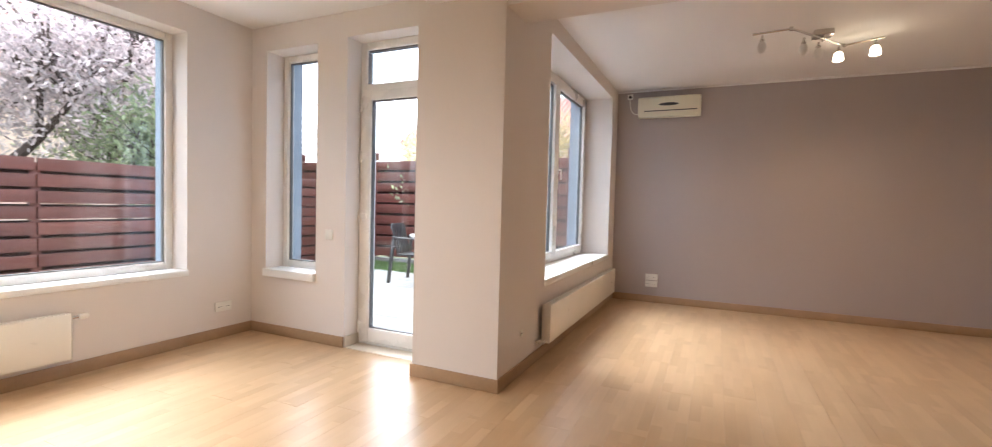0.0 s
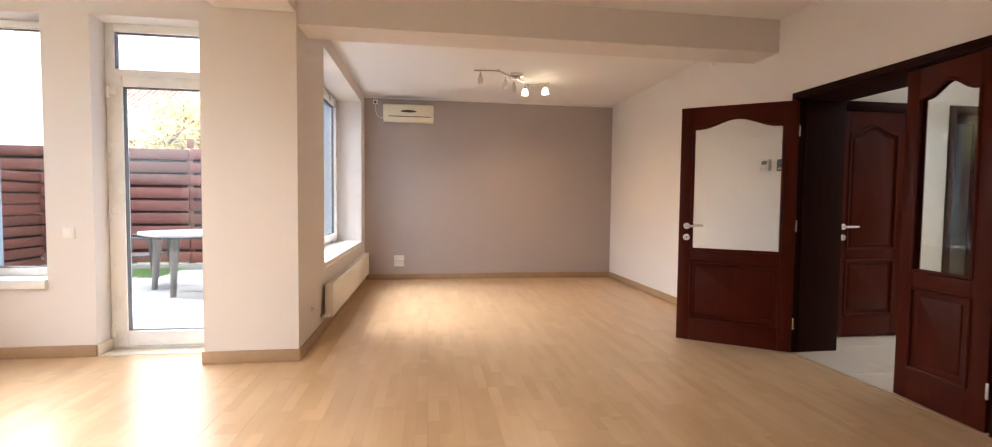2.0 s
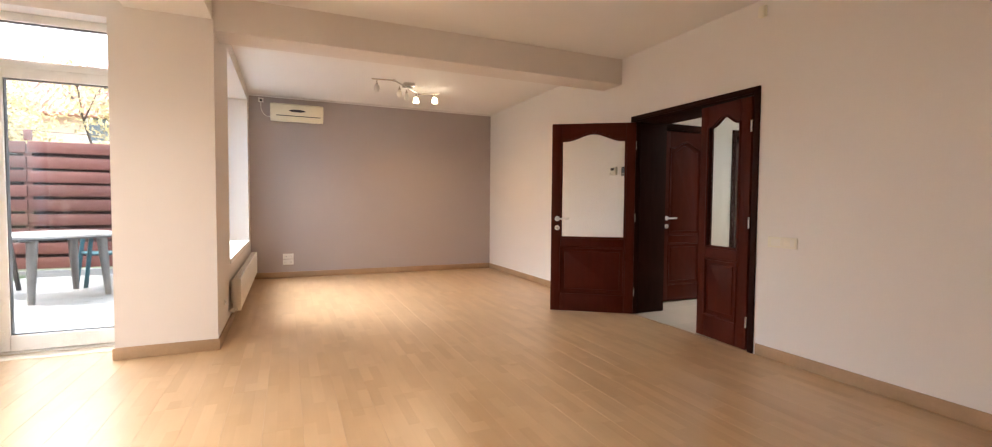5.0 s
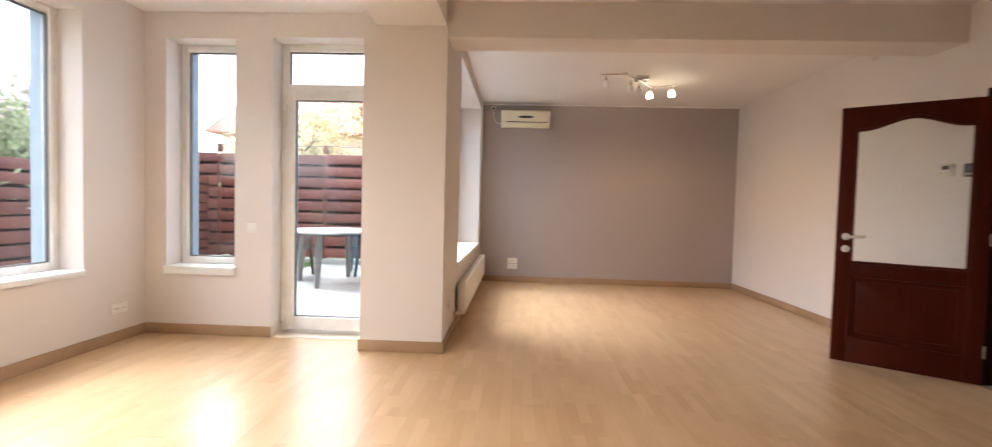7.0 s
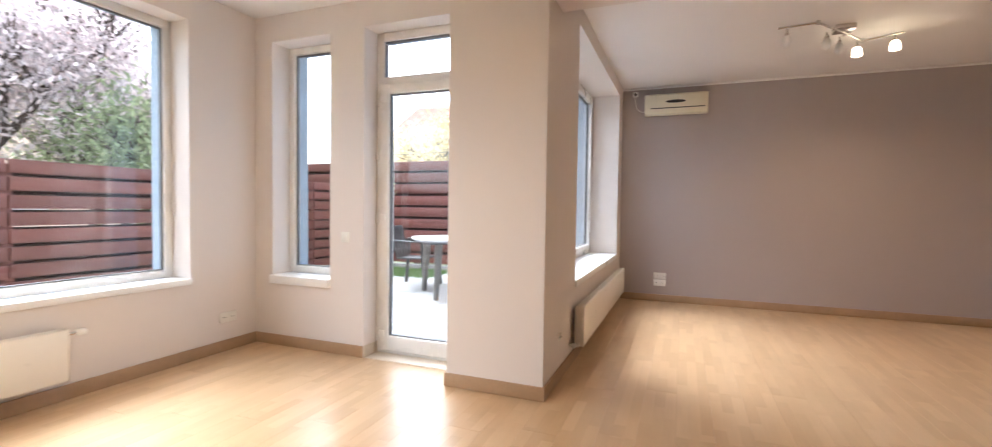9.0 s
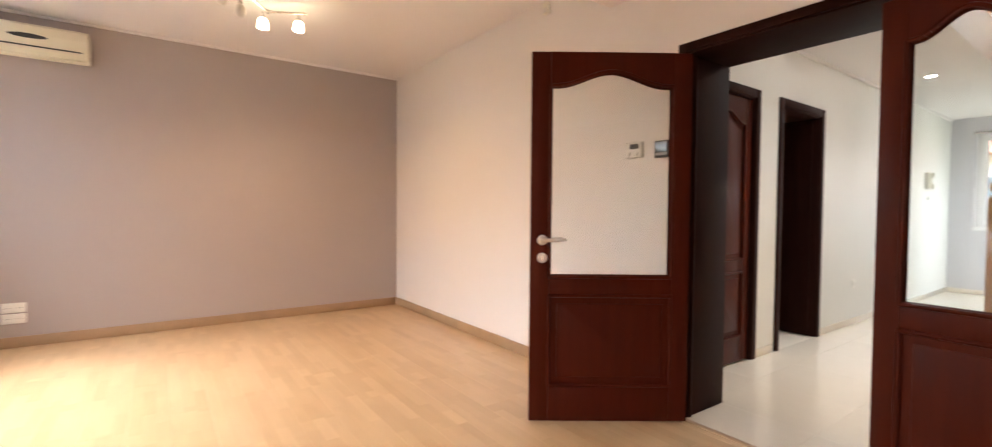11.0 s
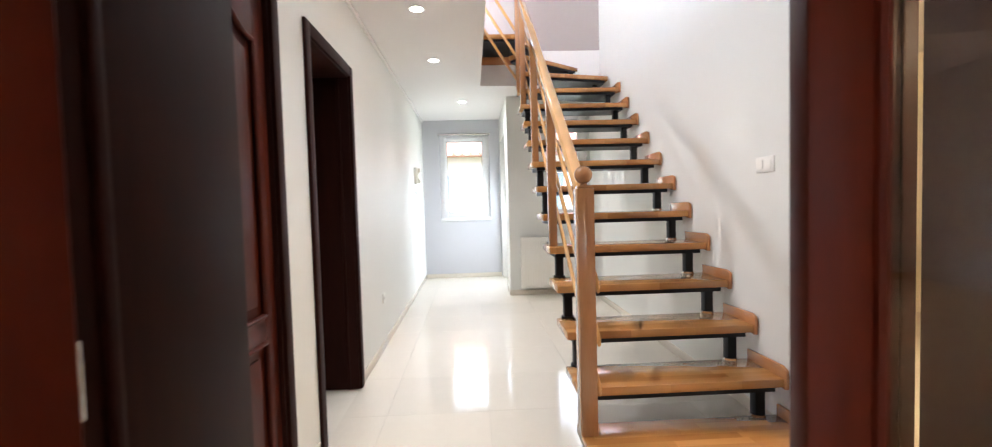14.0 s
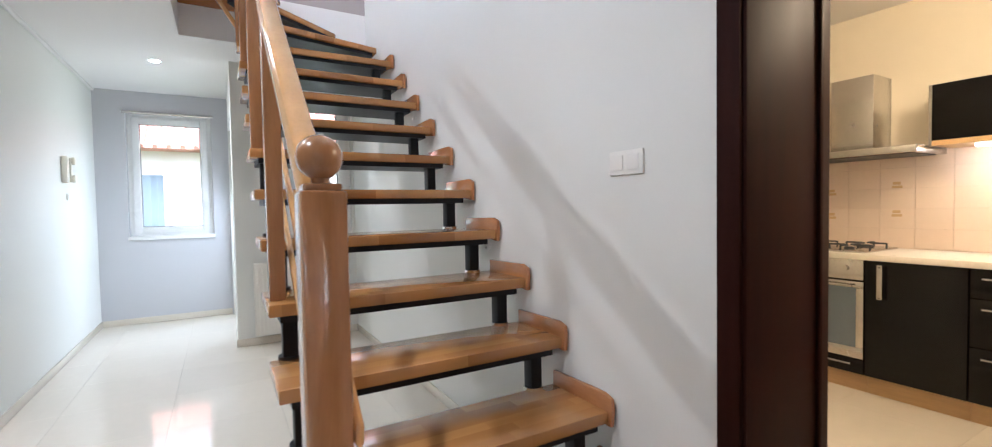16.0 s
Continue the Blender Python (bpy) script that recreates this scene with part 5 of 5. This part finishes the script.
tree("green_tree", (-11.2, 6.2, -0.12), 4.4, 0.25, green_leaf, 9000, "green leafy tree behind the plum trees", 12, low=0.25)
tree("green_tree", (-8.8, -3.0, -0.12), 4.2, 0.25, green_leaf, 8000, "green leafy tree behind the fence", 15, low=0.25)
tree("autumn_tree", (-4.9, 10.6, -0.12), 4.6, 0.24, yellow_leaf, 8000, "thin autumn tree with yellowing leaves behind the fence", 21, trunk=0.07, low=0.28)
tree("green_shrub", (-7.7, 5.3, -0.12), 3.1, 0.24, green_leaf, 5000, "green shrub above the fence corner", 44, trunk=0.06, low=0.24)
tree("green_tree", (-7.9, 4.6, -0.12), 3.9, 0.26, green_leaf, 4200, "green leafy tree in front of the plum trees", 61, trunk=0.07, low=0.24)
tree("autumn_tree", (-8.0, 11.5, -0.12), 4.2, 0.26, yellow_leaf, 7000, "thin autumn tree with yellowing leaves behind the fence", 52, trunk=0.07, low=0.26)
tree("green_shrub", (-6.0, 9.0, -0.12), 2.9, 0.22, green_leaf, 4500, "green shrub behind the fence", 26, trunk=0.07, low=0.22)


def house(name, at, turn, w, d, h, wall_mat, label, windows):
    o = thing(name, label, "house", at, turn)
    part("wall", boxes((-w / 2, w / 2, -d / 2, d / 2, 0, h)), wall_mat, o)
    bm = bmesh.new()
    slab(bm, [(-w / 2 - 0.5, -d / 2 - 0.6, h), (-w / 2 - 0.5, d / 2 + 0.6, h), (-w / 2 - 0.5, 0, h + d * 0.38)], (w + 1.0, 0, 0))
    part("roof", bm, roof_red, o)
    bm = bmesh.new()
    for k in range(int(w / 0.22)):
        x = -w / 2 - 0.4 + k * 0.22
        rod(bm, (x, -d / 2 - 0.62, h + 0.03), (x, 0, h + d * 0.38 + 0.03), 0.045, 6)
    part("roof_tiles", bm, roof_red, o)
    for x, z in windows:
        wd = part("window", boxes((x - 0.55, x + 0.55, -d / 2 - 0.06, -d / 2 - 0.02, z, z + 1.3), bevel=0.01), pvc, o)
        part("window_pane", boxes((x - 0.47, x + 0.47, -d / 2 - 0.075, -d / 2 - 0.061, z + 0.08, z + 1.22)), oven_glass, wd)
    return o


house("neighbour_house", (-25.0, 5.5, -0.12), 90, 14, 8, 6.4, house_orange, "orange rendered house with a red roof beyond the trees", [(-3, 1.0), (0.5, 1.0), (3.5, 1.0)])
house("neighbour_house", (-8.5, 24.0, -0.12), 0, 12, 7, 4.3, house_orange, "orange rendered house with a red roof beyond the fence", [(-2, 3.4), (1.5, 3.4)])
house("neighbour_house", (17.5, 2.2, -0.12), -90, 9, 5, 2.6, facade_white, "white rendered house with a red tiled roof across the yard", [(-0.9, 0.9), (2.2, 0.9)])

# ---- pieces of floors and walls ----
fl = setting("floor", boxes((WEST - 0.1, -1.336, SOUTH - 0.1, NORTH + 0.17, -0.12, -0.006), (-1.336, EAST, SOUTH - 0.1, FAR, -0.12, -0.006)), joint_dark, "light oak laminate plank floor", "floor")
PW, PL = 0.193, 1.38
plank_mesh = mesh_of("plank", box(bmesh.new(), 0, PW - 0.0007, 0, PL - 0.0007, -0.008, 0.0, 0.0004, 1), oak_floor)


def lay(x, ya, yb, width):
    if yb - ya < 0.02:
        return
    p = new("plank", plank_mesh)
    p.parent = fl
    p.matrix_basis = Matrix.Translation((x, ya, 0)) @ Matrix.Diagonal((width / PW, (yb - ya) / PL, 1, 1))


for c in range(-14, 21):
    x0 = -1.336 + c * PW
    x1 = min(x0 + PW, EAST)
    x0 = max(x0, WEST)
    if x1 - x0 < 0.02:
        continue
    end = FAR if c >= 0 else NORTH
    y = SOUTH - (c * 0.457 % 1.0) * PL
    while y < end:
        lay(x0, max(y, SOUTH), min(y + PL, end), x1 - x0)
        y += PL

hf = setting("floor_hall", boxes((EAST, HX1, STAIRWALL, FLIP, -0.12, -0.004), (HX0, 6.9, -2.45, STAIRWALL, -0.12, -0.004), (HX0, 6.2, FLIP, FLIP + 2.0, -0.12, -0.004)), grout, "polished cream porcelain tile floor", "floor")
TS = 0.60
tile_mesh = mesh_of("tile", box(bmesh.new(), 0, TS - 0.001, 0, TS - 0.001, -0.008, 0.0, 0.0004, 1), hall_tile)


def pave(x0, x1, y0, y1, ox, oy):
    i = math.floor((x0 - ox) / TS)
    while ox + i * TS < x1:
        j = math.floor((y0 - oy) / TS)
        while oy + j * TS < y1:
            a0, a1, b0, b1 = max(ox + i * TS, x0), min(ox + (i + 1) * TS, x1), max(oy + j * TS, y0), min(oy + (j + 1) * TS, y1)
            if a1 - a0 > 0.02 and b1 - b0 > 0.02:
                p = new("tile", tile_mesh)
                p.parent = hf
                p.matrix_basis = Matrix.Translation((a0, b0, 0)) @ Matrix.Diagonal(((a1 - a0) / TS, (b1 - b0) / TS, 1, 1))
            j += 1
        i += 1


pave(HX0, HX1, STAIRWALL, FLIP, 3.0, 1.97)
pave(EAST + 0.03, HX0, 1.04, 2.50, 3.0, 1.97)
pave(HX0, 6.9, -2.45, STAIRWALL - 0.42, 3.0, 1.97)
pave(KD[0], KD[1], STAIRWALL - 0.42, STAIRWALL, 3.0, 1.97)
setting("trim", boxes((EAST - 0.004, EAST + 0.03, 1.063, 2.472, -0.004, 0.004), bevel=0.001), oak_base, "oak threshold strip in the double doorway", "threshold strip")

bs = setting("backsplash", boxes((3.1, 5.9, -2.449, -2.446, 0.908, 1.60)), wall_tile, "cream glazed kitchen wall tiles", "wall tiles")
wt_mesh = mesh_of("tile", box(bmesh.new(), 0, 0.1985, 0, 0.006, 0, 0.1385, 0.001, 1), wall_tile)
for r in range(5):
    for c in range(14):
        if 3.1 + c * 0.2 + 0.2 > 5.92:
            continue
        p = new("tile", wt_mesh)
        p.parent = bs
        p.matrix_basis = pose(3.1 + c * 0.2, -2.446, 0.909 + r * 0.14)
for x, z in ((4.80, 1.13), (4.80, 1.33), (5.21, 1.11), (5.21, 1.29)):
    bm = bmesh.new()
    box(bm, x - 0.03, x + 0.03, -2.441, -2.438, z, z + 0.018)
    box(bm, x - 0.02, x + 0.025, -2.441, -2.438, z + 0.024, z + 0.045)
    part("tile_motif", bm, beech, bs, "small faded printed motif")

tr_ = setting("terrace", boxes((-6.4, -1.88, NORTH + 0.39, 7.5, -0.20, 0.035), (-6.4, -4.39, -4.0, NORTH + 0.39, -0.20, 0.035)), grout, "concrete slab terrace outside the glazed door", "terrace")
pv_mesh = mesh_of("paving_slab", box(bmesh.new(), 0, 0.492, 0, 0.492, 0, 0.016, 0.004, 1), paving)
for i in range(9):
    for j in range(8):
        p = new("paving_slab", pv_mesh)
        p.parent = tr_
        p.matrix_basis = pose(-6.38 + i * 0.485, NORTH + 0.41 + j * 0.5, 0.034 + random.uniform(0, 0.002))
verts, faces = [], []
rnd = random.Random(5)
for _ in range(14000):
    x, y = (rnd.uniform(-6.38, -4.3), rnd.uniform(6.5, 7.45)) if rnd.random() < 0.6 else (rnd.uniform(-6.4, -4.6), rnd.uniform(-3.0, 3.4))
    h, a = rnd.uniform(0.03, 0.08), rnd.uniform(0, 6.28)
    dx, dy = 0.004 * math.cos(a), 0.004 * math.sin(a)
    n = len(verts)
    verts += [(x - dx, y - dy, 0.035), (x + dx, y + dy, 0.035), (x + rnd.uniform(-0.02, 0.02), y + rnd.uniform(-0.02, 0.02), 0.035 + h)]
    faces.append((n, n + 1, n + 2))
me = bpy.data.meshes.new("grass")
me.from_pydata(verts, [], faces)
me.materials.append(grass_green)
tagged(new("grass", me), "short green lawn grass beside the terrace", "grass", kind="stuff")

verts, faces = [], []
for _ in range(170):
    x, y, a, r = rnd.uniform(-5.6, -2.1), rnd.uniform(3.6, 7.2), rnd.uniform(0, 6.28), rnd.uniform(0.012, 0.03)
    n = len(verts)
    for k, reach in ((0, 1.0), (1.6, 0.5), (3.14, 1.0), (4.7, 0.5)):
        verts.append((x + r * reach * math.cos(a + k), y + r * reach * math.sin(a + k), 0.053 + rnd.uniform(0, 0.008)))
    faces.append((n, n + 1, n + 2, n + 3))
me = bpy.data.meshes.new("fallen_leaves")
me.from_pydata(verts, [], faces)
me.materials.append(bark)
tagged(new("fallen_leaves", me), "dry brown leaves scattered on the terrace paving", "fallen leaves", kind="stuff")
